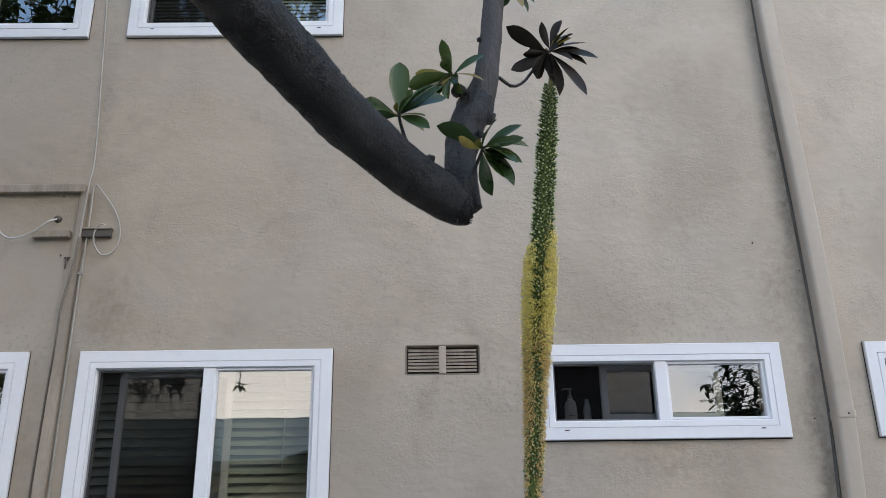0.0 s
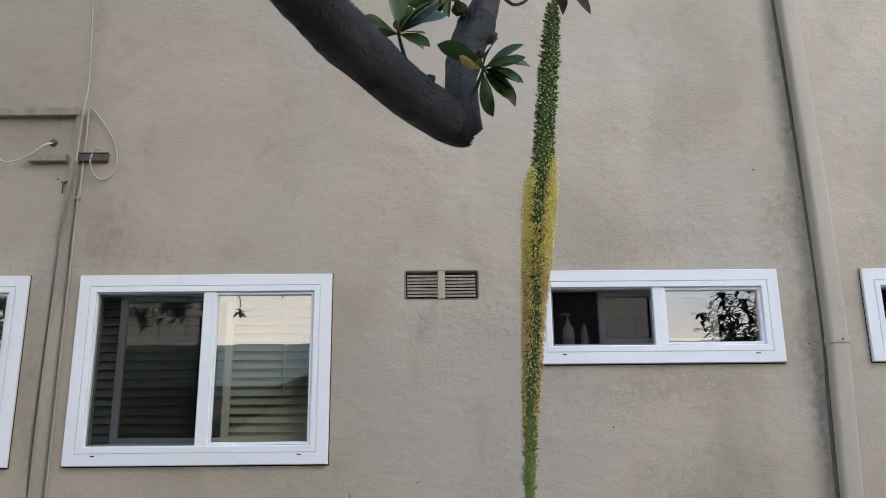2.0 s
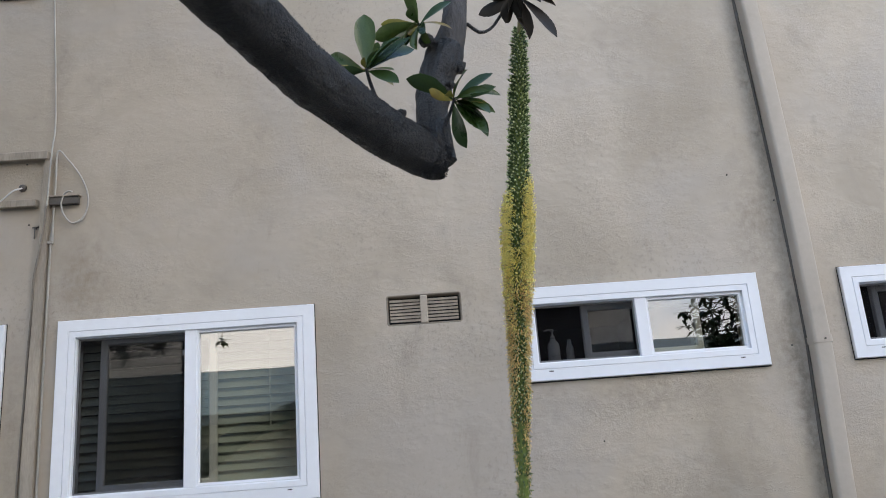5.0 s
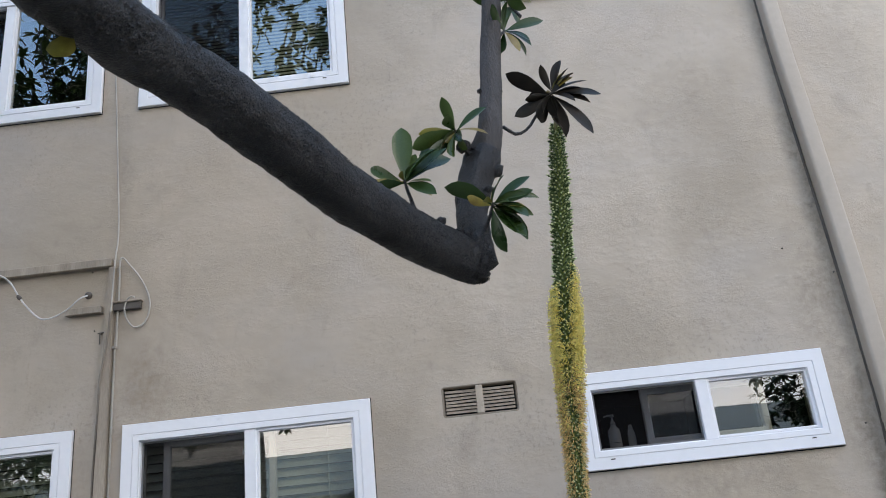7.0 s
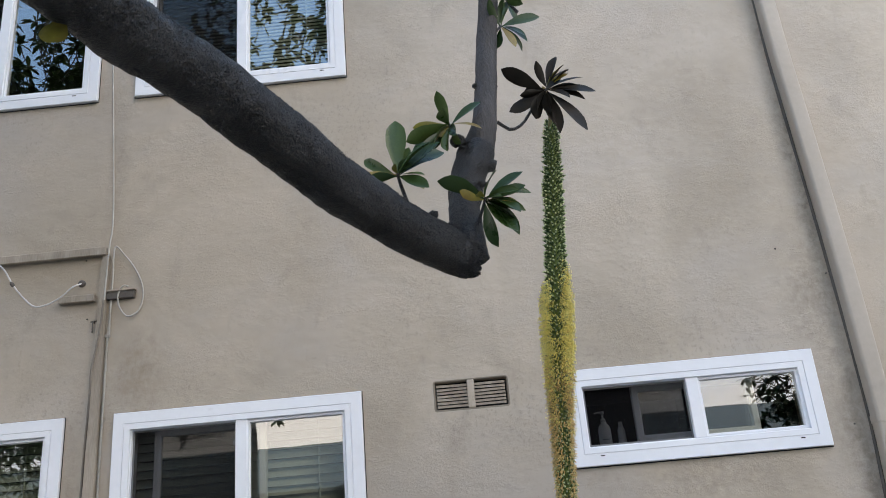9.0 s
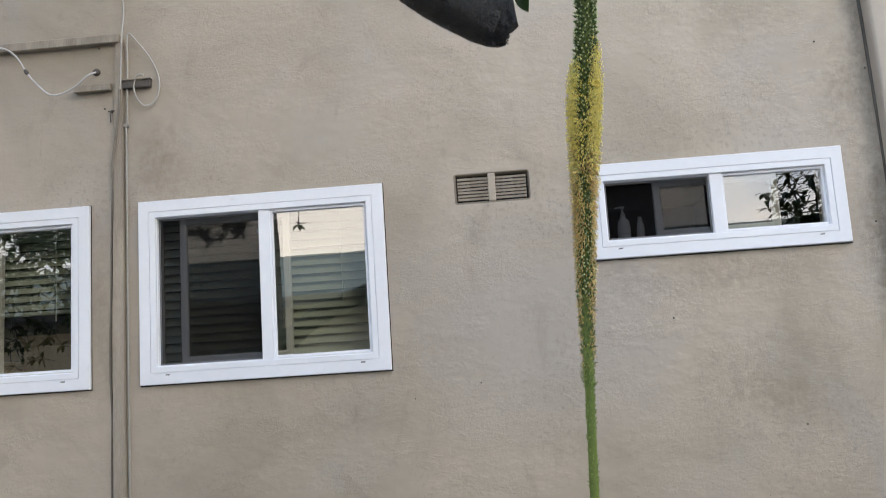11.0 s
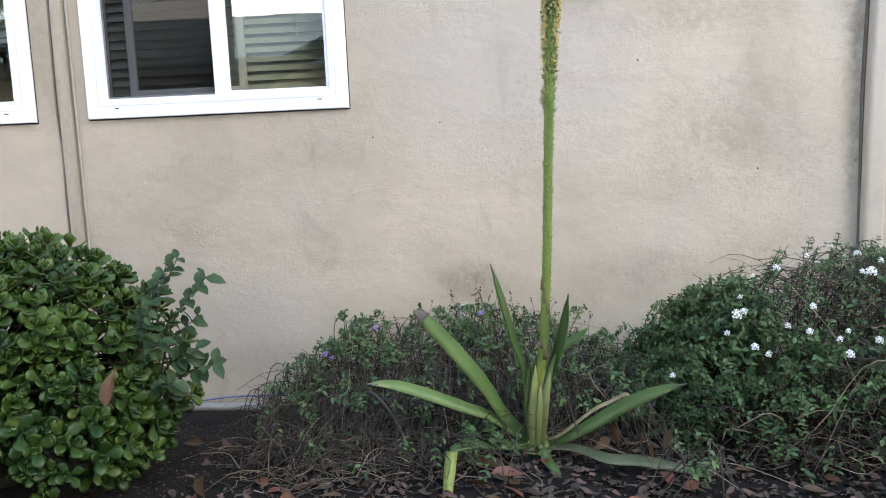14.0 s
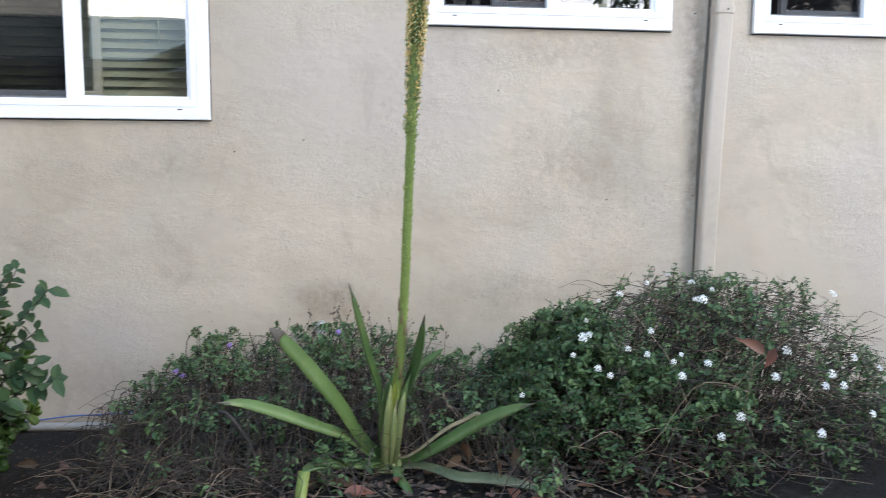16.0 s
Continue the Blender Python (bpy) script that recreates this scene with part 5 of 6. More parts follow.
cluster([(0.20, 2.28, 3.27), (0.222, 2.29, 3.29), (0.238, 2.30, 3.31)],
        [((0.45, 0, 1), 75, 0.95, 0), ((0.95, 0, 0.35), 60, 0.85, 0), ((0.95, -0.2, -0.3), 60, 0.7, 0), ((0.5, -0.2, -0.6), 60, 0.75, 1), ((-0.1, 0, -1), 80, 0.7, 0), ((-0.05, 0, 1), 80, 0.8, 0)], MAG, "small twig of leaves on the upright branch")
cluster([(-0.565, 0.90, 2.46), (-0.572, 0.90, 2.44), (-0.578, 0.90, 2.428)],
        [((-0.22, 0.05, -0.8), 85, 1.0, 0), ((0.8, 0.3, -0.45), 75, 0.5, 0)], [leaf_mesh("leaf", 0.066, 0.050, MAGOLD, 0.1, 0.12)], "short shoot with yellowed leaves under the limb", 0.0, 1.0)
cluster([(0.30, 2.30, 3.36), (0.27, 2.31, 3.42), (0.26, 2.32, 3.46)],
        [((0.6, 0, 0.5), 65, 0.9, 0), ((0.8, 0, -0.1), 65, 0.8, 1), ((-0.5, 0, 0.7), 65, 0.9, 0), ((0.3, 0.1, -0.6), 65, 0.7, 0)], MAG, "small twig of leaves on the upright branch")


def crown(parent, centre, size, n, seed, keep, name="crown", big=1.0):
    """Leaf whorls scattered unevenly through a crown, on fine shoots."""
    r = random.Random(seed)
    g, sh = Geo(), Geo()
    c = Vector(centre)
    made = 0
    while made < n:
        d = unit(r) * r.uniform(0.35, 1.0)
        p = c + Vector((d.x * size[0], d.y * size[1], d.z * size[2]))
        if noise.noise(p * 0.75 + Vector((seed, 0, 0))) < -0.08 or not keep(p):
            continue
        made += 1
        sh.tube([p + (c - p).normalized() * 0.3 + unit(r) * 0.12, p + (c - p).normalized() * 0.14 + unit(r) * 0.04, p], [0.010, 0.007, 0.005], 4)
        for i in range(r.randint(7, 11)):
            way = unit(r)
            way.z = way.z * 0.7 + 0.1
            ln = r.uniform(0.11, 0.18) * big
            pts = [p + way * ln * u - Vector((0, 0, 0.2 * ln * u * u)) for u in (0, 0.3, 0.65, 1)]
            g.blade(pts, [0.006, 0.042 * big, 0.050 * big, 0.003], (0.1, 0.1, 1), 0, 0.2)
    part("shoot_growth", sh, BARK, parent, kind="stuff")
    part(name, g, MAGLEAF, parent, "many glossy dark green leaves with gaps", kind="stuff")


crown(tree, (-2.9, -1.3, 7.0), (2.6, 1.7, 3.8), 560, 3, lambda p: p.z > 3.0 and p.y < 0.2)
# Leaves added above the view to darken the wall's upper left.
crown(tree, (-1.9, 1.7, 5.7), (1.8, 1.1, 1.2), 240, 19, lambda p: p.z > 2.1 + 1.05 * max(p.y, 1.0), "upper_crown")
crown(tree, (-1.52, -0.9, 3.78), (0.42, 0.5, 0.5), 34, 4, lambda p: p.y < -0.1, "low_crown")
crown(tree, (-3.1, -0.9, 3.6), (0.75, 0.6, 0.7), 70, 6, lambda p: p.z > 2.8 and p.y < -0.1, "low_crown")
# More leaves, added left of the view to shade that side of the wall.
crown(tree, (-4.2, 1.1, 5.6), (2.0, 1.9, 2.7), 700, 8, lambda p: p.z > 2.8 and p.x < -0.8 * (p.y + 0.3) - 1.0, "side_crown")
for k, (tx, ty, th, ts) in enumerate(((6.8, -5.5, 4.4, 2.4), (-9.0, -5.0, 4.4, 2.9))):
    far = thing("garden_tree", (tx, ty, -0.13), "broad leafy garden tree across the path", "tree", "garden trees")
    part("trunk", Geo().tube(spline([(tx, ty, -0.2), (tx + 0.1, ty, 1.5), (tx, ty + 0.1, 3.0), (tx + 0.1, ty, th + 1)], 20), [0.2 - 0.14 * i / 19 for i in range(20)], 14, 0.1), BARK, far, smooth=True)
    for a in range(5):
        e = Vector((tx + ts * 0.7 * math.cos(a * 1.3), ty + ts * 0.6 * math.sin(a * 1.3), th + 0.5 * math.sin(a * 2)))
        part("branch", Geo().tube(spline([(tx, ty, 1.8 + a * 0.3), e.lerp(Vector((tx, ty, 3)), 0.5), e], 12), [0.05 - 0.035 * i / 11 for i in range(12)], 8, 0.1), BARK, far, smooth=True)
    crown(far, (tx, ty, th), (ts, ts * 0.9, 2.6), 1500, 11 + k, lambda p: p.z > 1.4, "crown", 1.4)

# neighbouring house across the path, mirrored in the panes
house = thing("neighbour_house", (0, -8.5, -0.13), "single-storey cream stucco house with a low grey roof", "house")
NH = [(-6.0, -4.6, 0.9, 2.1), (-1.5, -0.1, 0.9, 2.1), (2.2, 3.6, 0.9, 2.1)]
part("wall", Geo().box(-12, 12, -9.2, -8.8, -0.2, 3.16), CREAM, house)
part("roof", Geo().add([(-12.6, -8.0, 2.9), (12.6, -8.0, 2.9), (12.6, -12.0, 4.3), (-12.6, -12.0, 4.3), (-12.6, -8.0, 3.05), (12.6, -8.0, 3.05), (12.6, -12.0, 4.5), (-12.6, -12.0, 4.5)],
     [(3, 2, 1, 0), (4, 5, 6, 7), (0, 1, 5, 4), (1, 2, 6, 5), (2, 3, 7, 6), (3, 0, 4, 7)]), mat("pale_roofing", (0.30, 0.285, 0.23), 0.9, scale=3, stretch=(1, 6, 1), fine=30, fine_amt=0.3), house)
part("fascia", Geo().box(-12.6, 12.6, -8.03, -7.97, 2.86, 3.07), ROOFING, house)
for a, b, c, d in NH:
    wd = part("window", sweep_frame(Geo(), a, b, c, d, [(0, -8.8), (0, -8.76), (0.08, -8.76), (0.08, -8.79)]), VINYL, house)
    glass_pane(Geo().box(a + 0.08, b - 0.08, -8.795, -8.785, c + 0.08, d - 0.08), wd, "", 1)


# ---- jade bush ----
def jade_leaf(g, m, ln, w, th):
    """One fleshy, spoon-shaped leaf."""
    prof = [(0.0, 0.14), (0.3, 0.5), (0.62, 0.98), (0.85, 0.80), (1.0, 0.12)]
    verts = []
    for u, k in prof:
        for a in range(6):
            ca, sa = math.cos(a * math.pi / 3), math.sin(a * math.pi / 3)
            verts.append(m @ Vector((ln * u, w / 2 * k * ca, th / 2 * max(0.35, k) * sa + ln * 0.16 * u * u)))
    faces = [(i * 6 + j, i * 6 + (j + 1) % 6, (i + 1) * 6 + (j + 1) % 6, (i + 1) * 6 + j) for i in range(4) for j in range(6)] + [tuple(range(24, 30))]
    g.add(verts, faces)


def rosette(seed):
    r = random.Random(seed)
    g = Geo()
    for k in range(4):
        for s in (0, 180):
            ln = (0.066, 0.061, 0.049, 0.032)[k] * r.uniform(0.85, 1.1)
            m = pose(0, 0, -0.03 + 0.014 * k, 0, 0, 90 * (k % 2) + s + r.uniform(-14, 14)) @ pose(0, 0, 0, r.uniform(-12, 12), -(8, 26, 46, 66)[k] + r.uniform(-8, 8), 0)
            jade_leaf(g, m, ln, ln * r.uniform(0.66, 0.78), 0.008)
    return g


jade = thing("jade_bush", (-1.95, 3.15, GROUND), "dense jade bush with round fleshy green leaves", "bush")
jr = random.Random(21)
ROS = [rosette(s).mesh("leaf_rosette", JADE, True) for s in range(6)]
JC, JS = Vector((-2.10, 3.28, 0.33)), Vector((0.78, 0.52, 0.575))
spots_j, tries = [], 0
while len(spots_j) < 300 and tries < 40000:
    tries += 1
    d = unit(jr)
    if d.y > 0.35 or d.z < -0.72 or d.x < -0.75:
        continue
    bump = 1 + 0.16 * noise.noise(d * 2.3 + Vector((4, 0, 0))) + 0.06 * jr.uniform(-1, 1)
    sq = (abs(d.x) ** 2.6 + abs(d.y) ** 2.6 + abs(d.z) ** 2.6) ** (-1 / 2.6)
    p = JC + Vector((d.x * JS.x, d.y * JS.y, d.z * JS.z)) * sq * bump
    if p.z < 0.02 or (p.z < 0.10 and jr.random() < 0.25) or any((p - q[0]).length < 0.058 for q in spots_j):
        continue
    spots_j.append((p, d))
for p, d in spots_j:
    nrm = (d + Vector((0, -0.15, 0.55)) + unit(jr) * 0.35).normalized()
    m = Matrix.Translation(p) @ nrm.to_track_quat("Z", "Y").to_matrix().to_4x4() @ pose(0, 0, 0, 0, 0, jr.uniform(0, 360)) @ Matrix.Scale(jr.uniform(0.95, 1.35), 4)
    piece("leaf_rosette", jr.choice(ROS), jade, m)
inner = Geo()
for i in range(520):
    p, d = jr.choice(spots_j)
    q = JC.lerp(p, jr.uniform(0.74, 0.98)) + unit(jr) * 0.05
    q.z = max(q.z, 0.0)
    base = rosette(i % 9)
    m = Matrix.Translation(q) @ (d + unit(jr) * 0.8).normalized().to_track_quat("Z", "Y").to_matrix().to_4x4() @ Matrix.Scale(jr.uniform(0.8, 1.1), 4)
    inner.add([m @ Vector(v) for v in base.v], base.f)
part("inner_foliage", inner, JADE, jade, "shaded inner leaves", smooth=True, kind="stuff")
for a in range(9):
    e = spots_j[a * 31 % len(spots_j)][0]
    part("stem", Geo().tube(spline([(-1.95 + 0.10 * math.cos(a), 3.25 + 0.08 * math.sin(a), GROUND - 0.03), JC.lerp(e, 0.35) + Vector((0, 0, -0.12)), JC.lerp(e, 0.9)], 12), [0.035 - 0.026 * i / 11 for i in range(12)], 8, 0.15), JADESTEM, jade, smooth=True)
stems = Geo()
for p, d in spots_j:
    stems.tube([JC.lerp(p, 0.25), JC.lerp(p, 0.7) + unit(jr) * 0.04, p], [0.010, 0.006, 0.004], 5)
part("twig_growth", stems, JADESTEM, jade, "brown jointed twigs", kind="stuff")


# ---- lantana ----
def small_leaf(g, p, way, up, ln):
    w = Vector(way).normalized()
    pts = [p, p + w * ln * 0.35, p + w * ln * 0.7 - Vector((0, 0, ln * 0.06)), p + w * ln - Vector((0, 0, ln * 0.16))]
    g.blade(pts, [ln * 0.10, ln * 0.58, ln * 0.46, ln * 0.03], up, 0, 0.22)


def lantana(parent, tops, seed, leaf=(0.022, 0.040), spacing=0.028, foot=0.3, bare=0.25, stem=0.0022, reach=0.55, back=(-0.15, 0.25), thin=None):
    """Arching stems from the ground to each top, with pairs of leaves along their outer part."""
    r = random.Random(seed)
    green, wood = Geo(), Geo()
    for p in tops:
        b = Vector((p.x + r.uniform(-foot, foot), min(4.1, p.y + r.uniform(*back)), GROUND))
        mid = b.lerp(p, 0.6) + Vector((0, 0, 0.10)) + unit(r) * 0.06
        c = spline([b, mid, p], 9)
        wood.tube(c, [stem * (1.6 - i / 9) for i in range(9)], 4)
        if r.random() < bare:
            continue
        ln = sum((c[i + 1] - c[i]).length for i in range(8))
        n = int(ln * reach / spacing)
        for k in range(n):
            f = 1 - k / max(n, 1) * reach
            u = f * 8
            i = min(int(u), 7)
            q = c[i].lerp(c[i + 1], u - i)
            if thin and r.random() < thin(q):
                continue
            t = (c[i + 1] - c[i]).normalized()
            s = t.cross(unit(r)).normalized()
            for sg in (1, -1):
                small_leaf(green, q, s * sg + t * 0.45, Vector((0, -0.35, 1)) + unit(r) * 0.5, r.uniform(*leaf))
    part("stem_growth", wood, TWIG, parent, "thin brown woody stems", kind="stuff")
    part("foliage", green, LANTLEAF, parent, "many small ovate green leaves", kind="stuff")


def tangle(parent, n, sample, seed, length=(0.15, 0.5), rad=(0.0010, 0.0024), name="dry_tangle", material=None):
    """Loose dry stems lying over and through one another."""
    r = random.Random(seed)
    g = Geo()
    for i in range(n):
        p = sample(r)
        if CLEARING[0] < p.x < CLEARING[1] and p.y < CLEARING[2] and r.random() < 0.8:
            continue
        d = unit(r)
        d.z = abs(d.z) * 0.5 - 0.15
        ln = r.uniform(*length)
        q = p + d * ln
        q.z = max(q.z, GROUND + 0.005)
        q.y = min(q.y, 4.12)
        m = p.lerp(q, 0.5) + unit(r) * ln * 0.18
        m.y = min(m.y, 4.12)
        rr = r.uniform(*rad)
        g.tube(spline([p, m, q], 6), [rr * (1.2 - 0.12 * k) for k in range(6)], 3)
    part(name, g, material or TWIG, parent, "tangled dry brown stems", kind="stuff")


def floret_head(material, seed, size=0.021):
    r = random.Random(seed)
    g = Geo()
    for k in range(13):
        a, h = k * 2.4, (k / 13) ** 0.5
        d = Vector((math.cos(a) * h, math.sin(a) * h, 1.05 - 0.7 * h * h))
        p = Vector((d.x * size, d.y * size, d.z * size * 0.6))
        q = d.to_track_quat("Z", "Y").to_matrix()
        f = size * r.uniform(0.30, 0.40)
        vs = [p + q @ Vector((0, 0, -0.0015))]
        for j in range(10):
            rr = f if j % 2 == 0 else f * 0.68
            vs.append(p + q @ Vector((rr * math.cos(j * math.pi / 5), rr * math.sin(j * math.pi / 5), 0.001)))
        g.add(vs, [(0, j + 1, (j + 1) % 10 + 1) for j in range(10)])
    return g.mesh("flower_head", material)


LC, LS = Vector((1.68, 3.52, GROUND)), Vector((0.93, 0.62, 0.80))


def mound(r, c, s, lo=0.0):
    while True:
        d = unit(r)
        if d.z > lo and d.y < 0.6:
            k = 1 + 0.13 * noise.noise(d * 2.6 + c) + 0.05 * r.uniform(-1, 1)
            sq = (abs(d.x) ** 2.1 + abs(d.y) ** 2.1 + abs(d.z) ** 2.1) ** (-1 / 2.1)
            p = c + Vector((d.x * s.x, d.y * s.y, d.z * s.z)) * k * sq
            p.y = min(p.y, 4.10)
            return p, d


BARE_ZONES = ((1.62, 0.58, 0.40, 0.20), (1.50, 0.08, 0.45, 0.15), (2.15, 0.30, 0.30, 0.22), (1.95, 0.62, 0.25, 0.14))


def bare_here(q):
    """How far the leaves give way to dry stems at q."""
    near = min(((q.x - x) / a) ** 2 + ((q.z - z) / b) ** 2 for x, z, a, b in BARE_ZONES) + 0.8 * noise.noise(q * 6)
    return 0.72 if near < 0.8 else 0.45 if near < 1.2 else 0.0


lant = thing("lantana_shrub", tuple(LC), "spreading lantana shrub with small white flower heads and dry stems", "shrub")
lr_ = random.Random(31)
tops = []
while len(tops) < 900:
    p, d = mound(lr_, LC, LS)
    green_zone = noise.noise(Vector((p.x * 1.6, p.z * 2.0, 7.0))) + 0.35 * (1.5 - p.x)
    if green_zone < -0.12 and lr_.random() < 0.8:
        continue
    tops.append(p)
lantana(lant, tops, 32, (0.017, 0.032), 0.023, bare=0.10, reach=0.78, back=(0.12, 0.5), thin=bare_here)


def in_mound(r):
    p, d = mound(r, LC, LS)
    q = LC.lerp(p, r.uniform(0.75, 1.02))
    return q


tangle(lant, 900, in_mound, 33, (0.10, 0.32))


def in_dry_side(r):
    while True:
        q = in_mound(r)
        if bare_here(q) > 0.4 or r.random() < 0.06:
            return LC.lerp(q, 0.97)


tangle(lant, 320, in_dry_side, 34, (0.10, 0.32), (0.0009, 0.0024), "dry_side_tangle", STRAW)
BROWN = mat("brown_dead_twig", (0.080, 0.052, 0.038), 0.85, (0.036, 0.026, 0.021), scale=6, fine=120, fine_amt=0.3, spread=0.4, per="island")
tangle(lant, 900, in_dry_side, 35, (0.08, 0.26), (0.0010, 0.0024), "dead_tangle", BROWN)
HEADS = [floret_head(PETAL, s) for s in range(3)]
# flowers placed to fit the camera's view, then a few more: x, y, z, size
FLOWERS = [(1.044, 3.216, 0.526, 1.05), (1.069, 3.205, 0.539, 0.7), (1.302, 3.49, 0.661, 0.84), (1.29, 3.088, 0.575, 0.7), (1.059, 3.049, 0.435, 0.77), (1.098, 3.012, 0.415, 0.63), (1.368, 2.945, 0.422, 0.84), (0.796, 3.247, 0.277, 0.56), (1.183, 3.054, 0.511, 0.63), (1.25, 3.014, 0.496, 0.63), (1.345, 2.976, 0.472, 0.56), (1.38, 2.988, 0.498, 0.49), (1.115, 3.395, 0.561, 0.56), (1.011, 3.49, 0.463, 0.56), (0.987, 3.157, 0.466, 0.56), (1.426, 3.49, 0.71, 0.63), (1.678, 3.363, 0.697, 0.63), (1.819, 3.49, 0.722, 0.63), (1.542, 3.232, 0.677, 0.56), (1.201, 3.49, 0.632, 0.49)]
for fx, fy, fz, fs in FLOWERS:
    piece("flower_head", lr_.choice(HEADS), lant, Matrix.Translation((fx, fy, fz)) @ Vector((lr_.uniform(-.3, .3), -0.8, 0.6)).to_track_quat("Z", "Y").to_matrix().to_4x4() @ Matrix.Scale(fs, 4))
for i in range(26):
    p, d = mound(lr_, LC, LS * 1.03, 0.25)
    if p.x < 1.45:
        continue
    piece("flower_head", lr_.choice(HEADS), lant, Matrix.Translation(p) @ (d + Vector((0, -0.5, 0.4))).to_track_quat("Z", "Y").to_matrix().to_4x4() @ Matrix.Scale(lr_.uniform(0.7, 1.1), 4))

# low half-dry thicket along the wall behind the agave
low = thing("trailing_lantana", (-0.05, 3.75, GROUND), "low half-dry trailing lantana along the foot of the wall", "shrub")
LOWTOP = [(-1.02, 0.03), (-0.85, 0.15), (-0.70, 0.27), (-0.58, 0.38), (-0.45, 0.36), (-0.2, 0.38), (0.0, 0.40), (0.25, 0.38), (0.5, 0.25), (0.72, 0.22), (0.95, 0.28)]


def in_low(r):
    x = r.uniform(-1.0, 0.95)
    y = r.uniform(3.02 + 0.15 * abs(x), 4.08)
    if x > 0.2:
        y = max(y, r.uniform(3.42, 4.0))
    h = lerp(LOWTOP, x) * min(1.0, 0.20 + (y - 3.05) * 1.3)
    return Vector((x, y, GROUND + (h + 0.05) * r.uniform(0.15, 1.0)))


lw = random.Random(41)
tops = []
for i in range(470):
    x = lw.uniform(-0.98, 0.95)
    y = lw.uniform(3.25, 4.08)
    h = (lerp(LOWTOP, x) + 0.07) * min(1.0, 0.35 + (y - 3.2) * 1.3) + GROUND + lw.uniform(-0.02, 0.07)
    tops.append(Vector((x, y, h)))
for q in ((-0.60, 3.72, 0.50), (-0.58, 3.75, 0.44), (-0.53, 3.7, 0.46), (0.02, 3.8, 0.49), (0.06, 3.78, 0.47), (-0.03, 3.85, 0.47), (0.52, 3.8, 0.46), (-0.86, 3.78, 0.22), (-0.8, 3.8, 0.2), (-0.25, 3.8, 0.5), (0.14, 3.9, 0.46)):
    tops += [Vector(q)] * 2
for i in range(45):
    x = lw.uniform(-0.75, 0.15)
    y = lw.uniform(2.95, 3.4)
    tops.append(Vector((x, y, GROUND + lw.uniform(0.05, 0.13) + 0.25 * max(0, y - 3.15))))
for i in range(14):
    tops.append(Vector((0.80 + lw.uniform(-0.06, 0.06), 2.82 + lw.uniform(-0.06, 0.06), GROUND + lw.uniform(0.06, 0.12))))
lantana(low, tops, 42, (0.016, 0.032), 0.026, 0.2, 0.42, 0.0018, 0.36)
tangle(low, 2100, in_low, 43, (0.10, 0.36))
tangle(low, 300, lambda r: Vector((r.uniform(-1.0, 0.9), r.uniform(2.95, 3.5), GROUND + r.uniform(0.005, 0.08))), 44, (0.08, 0.4), (0.001, 0.0024), "straw", STRAW)
tangle(low, 260, in_low, 45, (0.12, 0.36), (0.0008, 0.0024), "pale_tangle", STRAW)


def drape(parent, n, start, end, seed, material, rad, name):
    """Long dry stems that arch from the crest down and out over the heap."""
    r = random.Random(seed)
    g = Geo()
    for i in range(n):
        p, q = start(r), end(r)
        q = Vector((p.x + q.x, q.y, q.z))
        if CLEARING[0] - 0.1 < q.x < CLEARING[1]:
            q.y = max(q.y, CLEARING[2] + 0.06)
        pts = [p]
        for u in (0.25, 0.5, 0.75):
            m = p.lerp(q, u) + Vector((0, -0.05, 0.16)) * (u * (1 - u) * 4) * r.uniform(0.2, 1.0) + unit(r) * 0.035
            m.y, m.z = min(m.y, 4.12), max(m.z, GROUND + 0.006)
            pts.append(m)
        pts.append(q)
        rr = r.uniform(*rad)
        g.tube(spline(pts, 11), [rr * (1.25 - 0.07 * k) for k in range(11)], 3)
    part(name, g, material, parent, "long arching dry stems", kind="stuff")


def sprigs(parent, tips, seed, leaf=(0.028, 0.044)):
    """Upright leafy shoots, their leaves in pairs and smaller to the tip."""
    r = random.Random(seed)
    wood, green = Geo(), Geo()
    for tip in tips:
        tip = Vector(tip)
        b = tip + Vector((r.uniform(-0.08, 0.08), r.uniform(-0.02, 0.06), -r.uniform(0.12, 0.20)))
        b.y = min(b.y, 4.11)
        c = spline([b, b.lerp(tip, 0.55) + unit(r) * 0.015, tip], 9)
        wood.tube(c, [0.0022 - 0.0012 * k / 8 for k in range(9)], 4)
        turn = r.uniform(0, 3.1)
        for k in range(r.randint(3, 6)):
            i = 8 - k
            t = (c[i] - c[i - 1]).normalized()
            a = turn + (k % 2) * 1.57 + r.uniform(-0.3, 0.3)
            side = Vector((math.cos(a), math.sin(a), 0.15))
            for sg in (1, -1):
                small_leaf(green, c[i], side * sg + t * 0.35, Vector((0, -0.3, 1)) + unit(r) * 0.35, r.uniform(*leaf) * (0.55 + 0.13 * min(k, 4)))
    part("stem_growth", wood, TWIG, parent, kind="stuff")
    part("shoot_foliage", green, LANTLEAF, parent, "fresh green leaf pairs on upright shoots", kind="stuff")


def crest(r):
    x = r.uniform(-0.82, 0.95)
    y = r.uniform(3.45, 4.05)
    return Vector((x, y, GROUND + lerp(LOWTOP, x) * r.uniform(0.55, 1.08)))


def foot_out(r):
    return Vector((max(-0.3, r.gauss(-0.04, 0.2)), r.uniform(2.95, 3.5), GROUND + 0.02 + 0.10 * r.random() ** 2))


